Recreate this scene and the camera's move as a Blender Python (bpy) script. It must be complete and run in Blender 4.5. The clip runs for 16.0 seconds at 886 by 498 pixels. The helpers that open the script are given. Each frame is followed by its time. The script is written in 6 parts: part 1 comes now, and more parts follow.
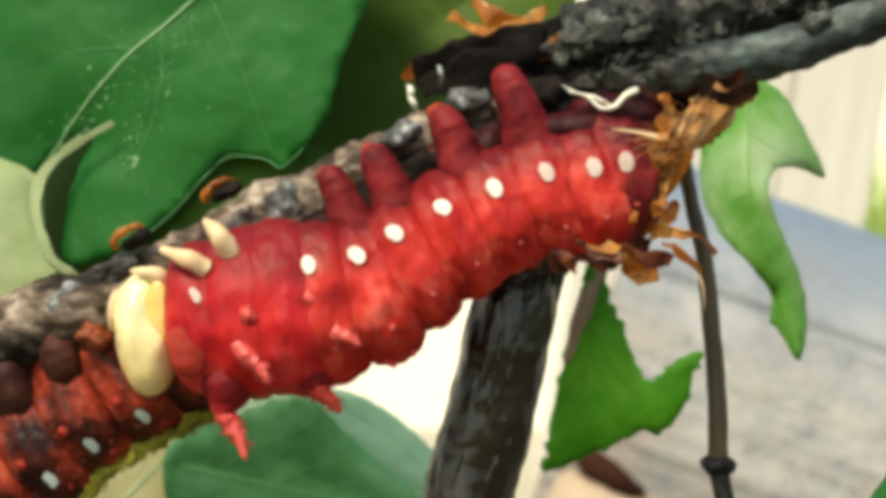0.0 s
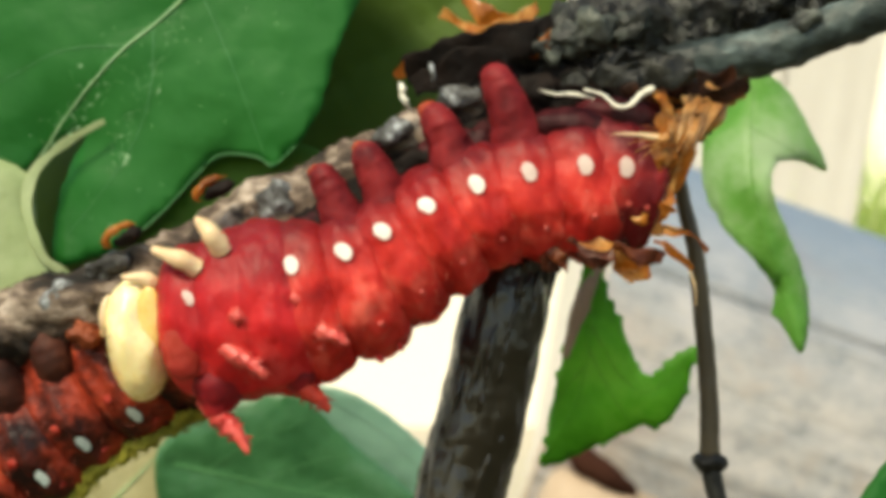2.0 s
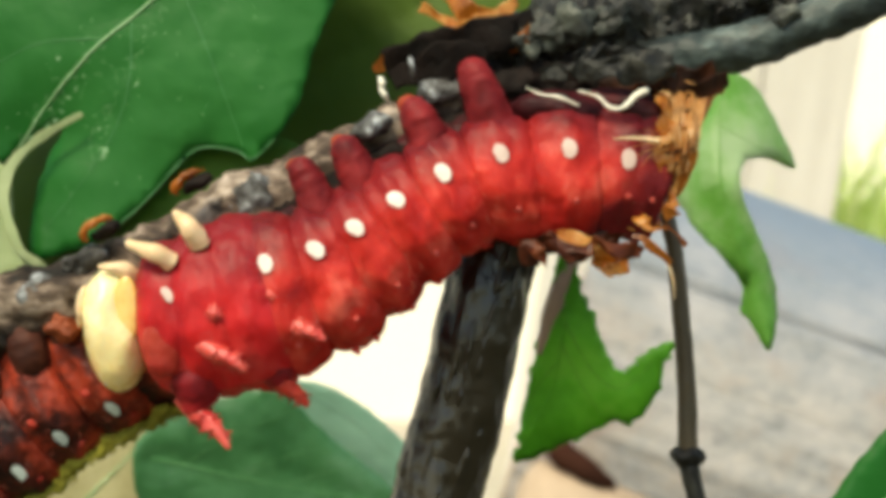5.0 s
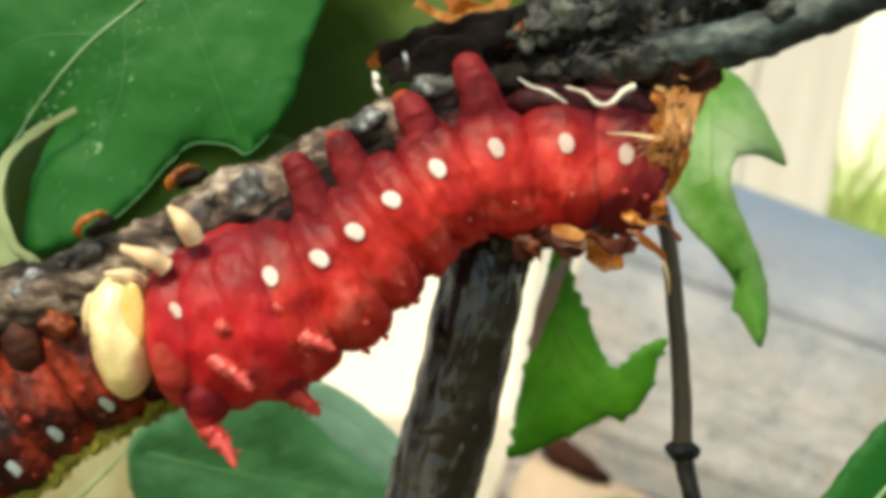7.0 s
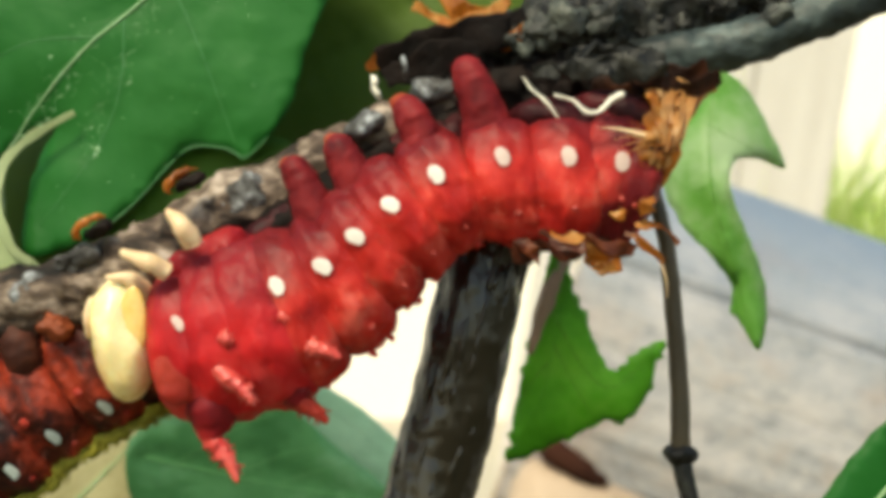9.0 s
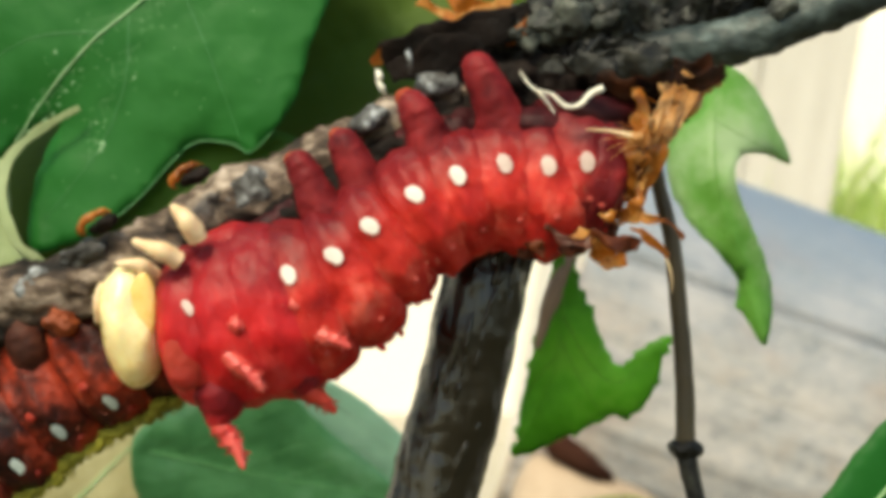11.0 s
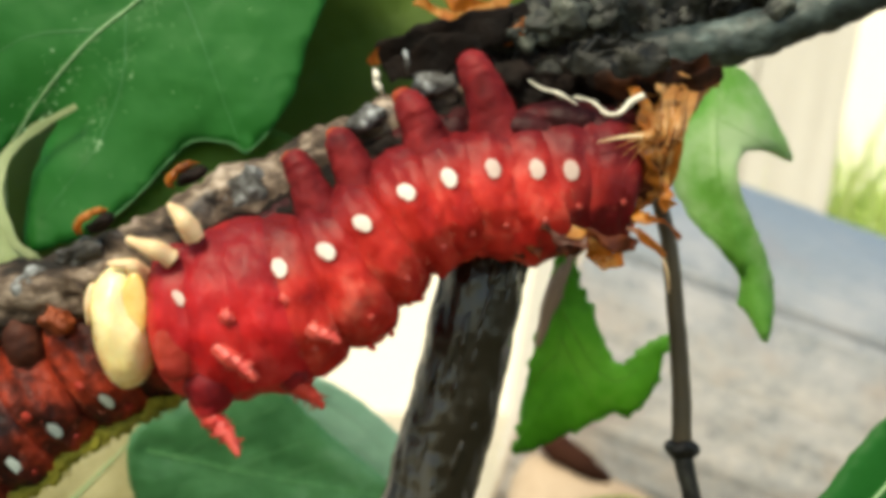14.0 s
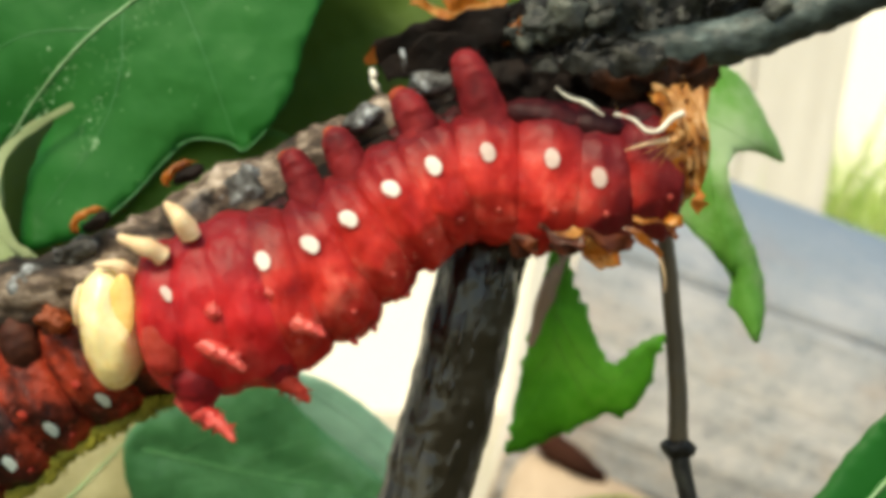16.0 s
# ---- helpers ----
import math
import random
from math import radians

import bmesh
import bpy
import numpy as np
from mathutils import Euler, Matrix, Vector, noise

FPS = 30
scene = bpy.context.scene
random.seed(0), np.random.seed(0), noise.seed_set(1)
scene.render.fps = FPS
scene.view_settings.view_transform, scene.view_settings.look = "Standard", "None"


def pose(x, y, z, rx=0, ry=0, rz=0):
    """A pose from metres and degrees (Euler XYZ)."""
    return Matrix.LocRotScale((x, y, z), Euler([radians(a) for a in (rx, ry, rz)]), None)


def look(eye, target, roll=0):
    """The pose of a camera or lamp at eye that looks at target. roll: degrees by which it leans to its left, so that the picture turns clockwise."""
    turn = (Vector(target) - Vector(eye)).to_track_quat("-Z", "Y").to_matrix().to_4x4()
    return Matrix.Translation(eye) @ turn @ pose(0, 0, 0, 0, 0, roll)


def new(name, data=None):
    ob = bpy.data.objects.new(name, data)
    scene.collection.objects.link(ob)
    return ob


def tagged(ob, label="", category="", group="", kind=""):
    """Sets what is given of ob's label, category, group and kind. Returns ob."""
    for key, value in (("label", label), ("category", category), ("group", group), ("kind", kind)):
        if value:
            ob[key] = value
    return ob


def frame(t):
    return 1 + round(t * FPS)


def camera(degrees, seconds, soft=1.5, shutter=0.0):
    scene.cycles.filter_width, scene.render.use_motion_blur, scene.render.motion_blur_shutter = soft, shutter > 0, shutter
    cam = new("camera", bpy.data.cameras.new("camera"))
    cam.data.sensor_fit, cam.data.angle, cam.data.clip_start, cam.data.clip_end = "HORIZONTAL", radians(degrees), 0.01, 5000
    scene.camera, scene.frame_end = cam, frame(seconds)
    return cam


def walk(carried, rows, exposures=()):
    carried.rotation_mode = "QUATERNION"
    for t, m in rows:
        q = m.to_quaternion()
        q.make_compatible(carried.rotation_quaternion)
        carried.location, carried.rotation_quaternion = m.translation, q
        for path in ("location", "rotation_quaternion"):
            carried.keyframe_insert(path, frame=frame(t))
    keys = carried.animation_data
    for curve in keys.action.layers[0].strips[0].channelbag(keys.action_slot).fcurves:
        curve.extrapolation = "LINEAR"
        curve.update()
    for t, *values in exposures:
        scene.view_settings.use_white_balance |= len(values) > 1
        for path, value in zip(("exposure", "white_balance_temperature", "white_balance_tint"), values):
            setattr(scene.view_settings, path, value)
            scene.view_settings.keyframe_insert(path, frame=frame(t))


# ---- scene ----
from mathutils.bvhtree import BVHTree
from mathutils.geometry import delaunay_2d_cdt

Z0 = 0.6                      # height of the branch over the ground
EYE = (0, -0.15, Z0)
cam = camera(35, 16.0, soft=5.2)
PATH = [
    (0, look(EYE, (-0.003669, 0, 0.601367), 0.04)),
    (0.5, look(EYE, (-0.003231, 0, 0.601128), 0.07)),
    (1, look(EYE, (-0.003097, 0, 0.601142), 0.28)),
    (1.5, look(EYE, (-0.002623, 0, 0.600641), -0.11)),
    (2, look(EYE, (-0.002801, 0, 0.601138), -0.03)),
    (2.5, look(EYE, (-0.002284, 0, 0.601196), 0.13)),
    (3, look(EYE, (-0.001865, 0, 0.601008), 0.07)),
    (3.5, look(EYE, (-0.001533, 0, 0.600693), 0.13)),
    (4, look(EYE, (-0.001022, 0, 0.600834), 0.16)),
    (6.5, look(EYE, (-0.000186, 0, 0.599907), -0.01)),
    (7, look(EYE, (-0.000000, 0, 0.600000), 0.00)),
    (7.5, look(EYE, (0.000052, 0, 0.599909), 0.01)),
    (8, look(EYE, (0.000316, 0, 0.600308), 0.02)),
    (8.5, look(EYE, (0.000105, 0, 0.600332), 0.01)),
    (9, look(EYE, (0.000199, 0, 0.600345), 0.02)),
    (11.5, look(EYE, (-0.000384, 0, 0.599719), -0.03)),
    (12, look(EYE, (-0.000185, 0, 0.599808), 0.04)),
    (12.5, look(EYE, (-0.000252, 0, 0.599694), 0.10)),
    (13, look(EYE, (-0.000120, 0, 0.599864), -0.02)),
    (13.5, look(EYE, (-0.000014, 0, 0.599928), 0.04)),
    (14, look(EYE, (0.000011, 0, 0.599744), 0.12)),
    (14.5, look(EYE, (0.000276, 0, 0.599592), 0.25)),
    (15, look(EYE, (0.000327, 0, 0.599646), 0.26)),
    (15.5, look(EYE, (0.000315, 0, 0.599747), 0.14)),
    (16, look(EYE, (0.000368, 0, 0.599663), 0.20)),
]
walk(cam, PATH, [(0.0, 0.60, 8200, -1), (16.0, 0.60, 8200, -1)])
cam.data.dof.use_dof = True
cam.data.dof.focus_distance = 0.147
cam.data.dof.aperture_fstop = 43

# ---- light ----
world = bpy.data.worlds.new("sky")
scene.world = world
world.use_nodes = True
wn = world.node_tree
sky = wn.nodes.new("ShaderNodeTexSky")
sky.sky_type, sky.sun_disc = "NISHITA", False
sky.sun_elevation, sky.sun_rotation = radians(52), radians(208)
wn.links.new(sky.outputs[0], wn.nodes["Background"].inputs[0])
wn.nodes["Background"].inputs[1].default_value = 0.15
sun = new("sun", bpy.data.lights.new("sun", "SUN"))
sun.data.energy, sun.data.angle, sun.data.color = 2.75, radians(14), (1.0, 0.95, 0.86)
sun.matrix_world = look((-0.35, -0.65, 0.95), (0, 0, 0))


# ---- materials ----
def material(name, stops, scale=300.0, rough=0.5, bump=0.3, bump_scale=900.0, fine=0.5, sss=0.0, sss_col=None, spec=0.5,
             translucent=0.0, metal=0.0, coat=0.0, stretch=(1, 1, 1), glow=0.0, rough_var=0.15, wave=None, contrast=(0.3, 0.7), body=None):
    """A node material: two scales of noise mixed into a ramp of colours, and two scales of relief.
    body: dark maroon mixed in towards a caterpillar's belly and tail, pigment and painted shade together; the grain
    then runs on from ring to ring."""
    m = bpy.data.materials.new(name)
    m.use_nodes = True
    nt = m.node_tree
    n, ln = nt.nodes, nt.links
    b = n["Principled BSDF"]
    tc = n.new("ShaderNodeTexCoord")
    mp = n.new("ShaderNodeMapping")
    mp.inputs["Scale"].default_value = stretch
    ln.new(tc.outputs["Object"], mp.inputs[0])
    if body:
        rest = n.new("ShaderNodeAttribute")
        rest.attribute_name = "rest"
        ln.new(rest.outputs["Vector"], mp.inputs[0])
    info = n.new("ShaderNodeObjectInfo")
    big = n.new("ShaderNodeTexNoise")
    big.noise_dimensions = "4D"
    big.inputs["Scale"].default_value, big.inputs["Detail"].default_value = scale, 5
    ln.new(mp.outputs[0], big.inputs["Vector"])
    rnd = n.new("ShaderNodeMath")
    rnd.operation = "MULTIPLY"
    rnd.inputs[1].default_value = 0.0 if body else 37.0
    ln.new(info.outputs["Random"], rnd.inputs[0])
    ln.new(rnd.outputs[0], big.inputs["W"])
    small = n.new("ShaderNodeTexNoise")
    small.inputs["Scale"].default_value, small.inputs["Detail"].default_value = bump_scale, 6
    ln.new(mp.outputs[0], small.inputs["Vector"])
    mix = n.new("ShaderNodeMix")
    mix.inputs[0].default_value = 0.35 * fine
    ln.new(big.outputs["Fac"], mix.inputs[2])
    ln.new(small.outputs["Fac"], mix.inputs[3])
    ramp = n.new("ShaderNodeValToRGB")
    el = ramp.color_ramp.elements
    lo, hi = contrast
    for i, c in enumerate(stops):
        p = lo + (hi - lo) * i / max(1, len(stops) - 1)
        e = el[i] if i < 2 else el.new(p)
        e.position, e.color = p, (*c, 1)
    if len(stops) == 1:
        el.remove(el[1])
    ln.new(mix.outputs[0], ramp.inputs[0])
    colour = ramp.outputs[0]
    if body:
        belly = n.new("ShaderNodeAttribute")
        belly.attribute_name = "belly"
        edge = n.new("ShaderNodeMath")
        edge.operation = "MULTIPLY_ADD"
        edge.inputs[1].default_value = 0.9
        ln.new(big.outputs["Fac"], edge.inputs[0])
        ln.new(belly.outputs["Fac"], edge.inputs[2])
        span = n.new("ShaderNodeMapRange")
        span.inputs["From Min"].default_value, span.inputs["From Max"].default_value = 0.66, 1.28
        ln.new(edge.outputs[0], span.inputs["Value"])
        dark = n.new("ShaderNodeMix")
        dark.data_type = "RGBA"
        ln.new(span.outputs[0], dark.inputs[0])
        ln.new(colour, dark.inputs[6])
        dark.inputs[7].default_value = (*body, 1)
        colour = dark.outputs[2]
    ln.new(colour, b.inputs["Base Color"])
    rr = n.new("ShaderNodeMapRange")
    rr.inputs["To Min"].default_value, rr.inputs["To Max"].default_value = max(0.02, rough - rough_var), min(1, rough + rough_var)
    ln.new(small.outputs["Fac"], rr.inputs["Value"])
    ln.new(rr.outputs[0], b.inputs["Roughness"])
    b.inputs["Metallic"].default_value, b.inputs["Specular IOR Level"].default_value = metal, spec
    b.inputs["Coat Weight"].default_value = coat
    b.inputs["Coat Roughness"].default_value = 0.2
    if sss:
        b.inputs["Subsurface Weight"].default_value = sss
        b.inputs["Subsurface Radius"].default_value = sss_col or (1, 0.2, 0.1)
        b.inputs["Subsurface Scale"].default_value = 0.002
    bp = n.new("ShaderNodeBump")
    bp.inputs["Strength"].default_value, bp.inputs["Distance"].default_value = bump, 0.4 / bump_scale
    height = n.new("ShaderNodeMath")
    height.operation = "ADD"
    ln.new(small.outputs["Fac"], height.inputs[0])
    ln.new(big.outputs["Fac"], height.inputs[1])
    last = height
    if wave:
        wv = n.new("ShaderNodeTexVoronoi")
        wv.feature = "DISTANCE_TO_EDGE"
        wv.inputs["Scale"].default_value = wave
        ln.new(mp.outputs[0], wv.inputs["Vector"])
        last = n.new("ShaderNodeMath")
        last.operation = "ADD"
        ln.new(height.outputs[0], last.inputs[0])
        ln.new(wv.outputs["Distance"], last.inputs[1])
    ln.new(last.outputs[0], bp.inputs["Height"])
    ln.new(bp.outputs[0], b.inputs["Normal"])
    if translucent:
        tl = n.new("ShaderNodeBsdfTranslucent")
        ln.new(ramp.outputs[0], tl.inputs[0])
        ms = n.new("ShaderNodeMixShader")
        ms.inputs[0].default_value = translucent
        ln.new(b.outputs[0], ms.inputs[1])
        ln.new(tl.outputs[0], ms.inputs[2])
        ln.new(ms.outputs[0], n["Material Output"].inputs[0])
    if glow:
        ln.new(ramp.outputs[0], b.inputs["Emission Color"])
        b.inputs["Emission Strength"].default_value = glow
    return m


M = {
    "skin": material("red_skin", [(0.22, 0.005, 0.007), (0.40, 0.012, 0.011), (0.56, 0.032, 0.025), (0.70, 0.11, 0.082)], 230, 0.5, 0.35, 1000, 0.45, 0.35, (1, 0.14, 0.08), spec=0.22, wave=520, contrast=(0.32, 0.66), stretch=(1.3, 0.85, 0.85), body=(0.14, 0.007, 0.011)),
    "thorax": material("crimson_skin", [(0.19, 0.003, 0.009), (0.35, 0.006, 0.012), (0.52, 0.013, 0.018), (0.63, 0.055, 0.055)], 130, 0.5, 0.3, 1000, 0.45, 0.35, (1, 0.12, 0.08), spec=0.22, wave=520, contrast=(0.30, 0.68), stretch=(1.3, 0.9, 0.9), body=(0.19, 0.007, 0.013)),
    "skin_leg": material("red_leg_skin", [(0.07, 0.004, 0.007), (0.16, 0.009, 0.013), (0.27, 0.020, 0.024)], 260, 0.6, 0.3, 1200, 0.6, 0.3, (1, 0.15, 0.1), spec=0.2, contrast=(0.34, 0.66)),
    "brown": material("brown_skin", [(0.014, 0.003, 0.003), (0.085, 0.011, 0.006), (0.30, 0.032, 0.014), (0.44, 0.085, 0.036)], 150, 0.5, 0.5, 1000, 0.6, 0.1, (1, 0.3, 0.1), spec=0.25, wave=700, contrast=(0.37, 0.66)),
    "brown_leg": material("brown_leg_skin", [(0.012, 0.004, 0.003), (0.050, 0.014, 0.009), (0.13, 0.036, 0.018)], 260, 0.6, 0.6, 1200, 0.7, 0.1, spec=0.2),
    "moss": material("yellow_green_back", [(0.09, 0.09, 0.012), (0.32, 0.29, 0.04)], 300, 0.7, 0.5, 1500, spec=0.2),
    "head": material("yellow_head", [(0.82, 0.51, 0.165), (0.89, 0.70, 0.33), (0.92, 0.82, 0.50)], 120, 0.3, 0.15, 1200, 0.6, 0.2, (1, 0.6, 0.2), coat=0.25, contrast=(0.30, 0.60)),
    "leg": material("pale_leg", [(0.66, 0.42, 0.23), (0.86, 0.65, 0.42)], 300, 0.4, 0.3, 1500, 0.5, 0.1),
    "pink": material("pink_spine", [(0.50, 0.03, 0.03), (0.66, 0.10, 0.08)], 500, 0.4, 0.5, 2500, 0.5, 0.15),
    "shield": material("shield_skin", [(0.26, 0.016, 0.012), (0.40, 0.04, 0.026)], 400, 0.5, 0.3, 1500, 0.5, 0.25, spec=0.25),
    "spot_dull": material("pinkish_spot", [(0.52, 0.38, 0.34), (0.66, 0.52, 0.47)], 700, 0.7, 0.2, 3000, spec=0.2),
    "toe": material("orange_red_toe", [(0.22, 0.025, 0.012), (0.38, 0.065, 0.03)], 500, 0.6, 0.3, 1400, 0.5, 0.2, spec=0.2),
    "spot": material("white_spot", [(0.66, 0.60, 0.55), (0.78, 0.73, 0.68)], 700, 0.7, 0.2, 3000, spec=0.2),
    "spot_blue": material("bluish_spot", [(0.50, 0.58, 0.55), (0.66, 0.72, 0.68)], 700, 0.45, 0.2, 3000),
    "concrete": material("pale_yard", [(0.37, 0.335, 0.29), (0.45, 0.415, 0.37)], 7, 0.9, 0.3, 40, 0.8),
    "leg_root": material("maroon_flesh", [(0.11, 0.003, 0.008), (0.24, 0.007, 0.013), (0.38, 0.018, 0.020)], 170, 0.5, 0.3, 1100, 0.5, 0.25, (1, 0.12, 0.06), spec=0.25, wave=600, contrast=(0.32, 0.66)),
    # maroon belly skin taken nearly to black for the shade under the branch
    "ventral": material("ventral_skin_shade", [(0.012, 0.002, 0.003), (0.034, 0.003, 0.005), (0.085, 0.006, 0.009)], 220, 0.55, 0.6, 1100, 0.6, spec=0.2, contrast=(0.36, 0.68)),
    "foot": material("orange_foot", [(0.10, 0.02, 0.008), (0.34, 0.07, 0.02)], 300, 0.5, 0.5, 1400, spec=0.3),
    "spot_rim": material("spot_rim", [(0.26, 0.010, 0.008), (0.40, 0.022, 0.016)], 700, 0.5, 0.2, 3000),
    "hair": material("fine_hair", [(0.26, 0.04, 0.025), (0.42, 0.10, 0.06)], 200, 0.45, 0.1, 2000),
    "bark": material("grey_bark", [(0.006, 0.004, 0.003), (0.028, 0.018, 0.013), (0.10, 0.068, 0.050), (0.28, 0.215, 0.17), (0.48, 0.39, 0.33)], 230, 0.75, 0.9, 800, 1.0, spec=0.3, stretch=(0.5, 1, 1), contrast=(0.40, 0.64)),
    "bark_dark": material("dark_bark", [(0.003, 0.0025, 0.002), (0.009, 0.008, 0.007), (0.034, 0.034, 0.029), (0.125, 0.127, 0.112)], 240, 0.55, 0.8, 1000, 0.9, spec=0.32, contrast=(0.38, 0.67)),
    "lichen": material("lichen_bark", [(0.006, 0.005, 0.004), (0.032, 0.028, 0.025), (0.12, 0.122, 0.125), (0.38, 0.40, 0.42)], 240, 0.7, 0.9, 1100, 1.0, contrast=(0.38, 0.63)),
    "lichen_dim": material("dull_lichen", [(0.005, 0.005, 0.004), (0.018, 0.020, 0.016), (0.050, 0.056, 0.045), (0.13, 0.135, 0.11)], 330, 0.6, 0.9, 1100, 0.9, contrast=(0.37, 0.66)),
    "overhang_bark": material("black_overhang_bark", [(0.002, 0.002, 0.0016), (0.006, 0.006, 0.005), (0.020, 0.019, 0.015), (0.065, 0.062, 0.05)], 300, 0.5, 0.9, 1000, 0.8, spec=0.35, contrast=(0.38, 0.68)),
    "stem": material("glossy_dark_stem", [(0.0040, 0.0030, 0.0016), (0.013, 0.010, 0.006), (0.042, 0.036, 0.024)], 140, 0.22, 1.0, 260, 0.8, spec=0.5, stretch=(1, 1, 0.16), rough_var=0.12),
    "twig": material("brown_twig", [(0.035, 0.023, 0.010), (0.095, 0.068, 0.036)], 300, 0.5, 0.5, 1500, 0.7, stretch=(1, 1, 0.3)),
    "leaf": material("leaf_green", [(0.005, 0.075, 0.010), (0.010, 0.115, 0.016), (0.024, 0.155, 0.030)], 30, 0.5, 0.14, 500, 0.4, spec=0.2, translucent=0.18, wave=300),
    # the last, paler bluish stop puts some sheen into the colour
    "leaf_sheen": material("leaf_deep_green", [(0.018, 0.105, 0.032), (0.042, 0.165, 0.060), (0.10, 0.25, 0.135)], 55, 0.38, 0.25, 400, 0.6, spec=0.5, translucent=0.2, wave=220, contrast=(0.36, 0.68)),
    "speck": material("pale_speck", [(0.13, 0.29, 0.13), (0.24, 0.40, 0.21)], 300, 0.7, 0.2, 1500),
    "stalk": material("withered_stalk", [(0.16, 0.10, 0.07), (0.28, 0.19, 0.13)], 200, 0.7, 0.4, 900),
    "vein": material("leaf_vein", [(0.035, 0.17, 0.045), (0.06, 0.22, 0.075)], 200, 0.5, 0.2, 1500),
    "leaf_teal": material("leaf_sheen_teal", [(0.16, 0.34, 0.24), (0.27, 0.46, 0.36)], 40, 0.4, 0.12, 500, 0.4, spec=0.6, translucent=0.3, wave=300),
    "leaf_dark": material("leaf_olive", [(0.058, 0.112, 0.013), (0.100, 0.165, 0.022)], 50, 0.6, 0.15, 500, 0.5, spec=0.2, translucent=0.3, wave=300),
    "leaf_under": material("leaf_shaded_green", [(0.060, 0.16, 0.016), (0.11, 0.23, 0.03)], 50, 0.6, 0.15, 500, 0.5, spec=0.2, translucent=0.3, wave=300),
    "leaf_light": material("leaf_light_green", [(0.12, 0.36, 0.05), (0.18, 0.44, 0.09), (0.34, 0.55, 0.24), (0.45, 0.61, 0.36)], 50, 0.5, 0.15, 500, 0.4, spec=0.35, translucent=0.45, wave=300, contrast=(0.42, 0.66)),
    "leaf_mid": material("leaf_mid_green", [(0.050, 0.25, 0.012), (0.095, 0.36, 0.024), (0.18, 0.46, 0.055)], 45, 0.5, 0.15, 500, 0.5, spec=0.35, translucent=0.5, wave=300, contrast=(0.38, 0.64)),
    "leaf_pale": material("leaf_pale_underside", [(0.26, 0.34, 0.14), (0.44, 0.50, 0.28)], 120, 0.6, 0.3, 900, 0.5, translucent=0.25),
    "leaf_yellow": material("leaf_yellowing", [(0.27, 0.25, 0.115), (0.41, 0.37, 0.19), (0.58, 0.54, 0.32)], 60, 0.55, 0.2, 500, 0.5, translucent=0.3),
    "rib": material("leaf_rib", [(0.20, 0.38, 0.17), (0.32, 0.50, 0.27)], 200, 0.5, 0.2, 1500),
    "old_skin": material("cast_skin_orange", [(0.20, 0.045, 0.006), (0.58, 0.19, 0.025), (0.84, 0.46, 0.14)], 200, 0.32, 0.35, 900, 0.8, translucent=0.45, coat=0.3, stretch=(1.0, 1.0, 0.55), contrast=(0.38, 0.62)),
    "old_pale": material("cast_skin_pale", [(0.34, 0.10, 0.022), (0.62, 0.30, 0.095), (0.84, 0.55, 0.26)], 300, 0.35, 0.4, 1400, 0.8, translucent=0.4, coat=0.2),
    "old_dark": material("cast_skin_brown", [(0.005, 0.002, 0.001), (0.022, 0.006, 0.002), (0.085, 0.022, 0.006)], 260, 0.55, 0.6, 1400, 0.8, spec=0.2, translucent=0.1, contrast=(0.34, 0.7)),
    "wet_fold": material("wet_red_brown_skin", [(0.024, 0.005, 0.002), (0.080, 0.015, 0.005), (0.22, 0.052, 0.012)], 240, 0.4, 0.6, 1200, 0.8, spec=0.3, translucent=0.15, contrast=(0.34, 0.7)),
    # black of the dead bark, used as painted shade on the branch too
    "void": material("black_bark_and_shade", [(0.004, 0.003, 0.0025), (0.009, 0.006, 0.005), (0.018, 0.011, 0.009)], 260, 0.7, 0.9, 900, 0.8, spec=0.12),
    "thread": material("white_thread", [(0.74, 0.68, 0.56), (0.86, 0.82, 0.72)], 600, 0.4, 0.2, 3000),
    "cut": material("cut_wood", [(0.36, 0.25, 0.17), (0.55, 0.42, 0.31)], 9, 0.8, 0.5, 60, 0.8),
    "strip_dark": material("dark_bark_edge", [(0.020, 0.007, 0.004), (0.055, 0.020, 0.012)], 20, 0.9, 0.6, 80, spec=0.1),
    "plank": material("fence_wood", [(0.56, 0.51, 0.455), (0.72, 0.675, 0.615)], 6, 0.8, 0.5, 60, 0.8, stretch=(4, 4, 0.4)),
    "soil": material("ground_soil", [(0.05, 0.04, 0.022), (0.11, 0.09, 0.045), (0.09, 0.11, 0.035)], 3, 0.95, 0.6, 60, 0.8),
    "blade": material("grass_blade", [(0.46, 0.62, 0.17), (0.62, 0.76, 0.28), (0.80, 0.86, 0.52)], 9, 0.5, 0.2, 60, 0.5, translucent=0.45),
    # emits a little light of its own, so the far gaps come out bright
    "distance": material("glowing_distance", [(0.78, 0.715, 0.645), (0.82, 0.765, 0.70)], 0.6, 1.0, 0, 5, 0.2, glow=0.178),
}


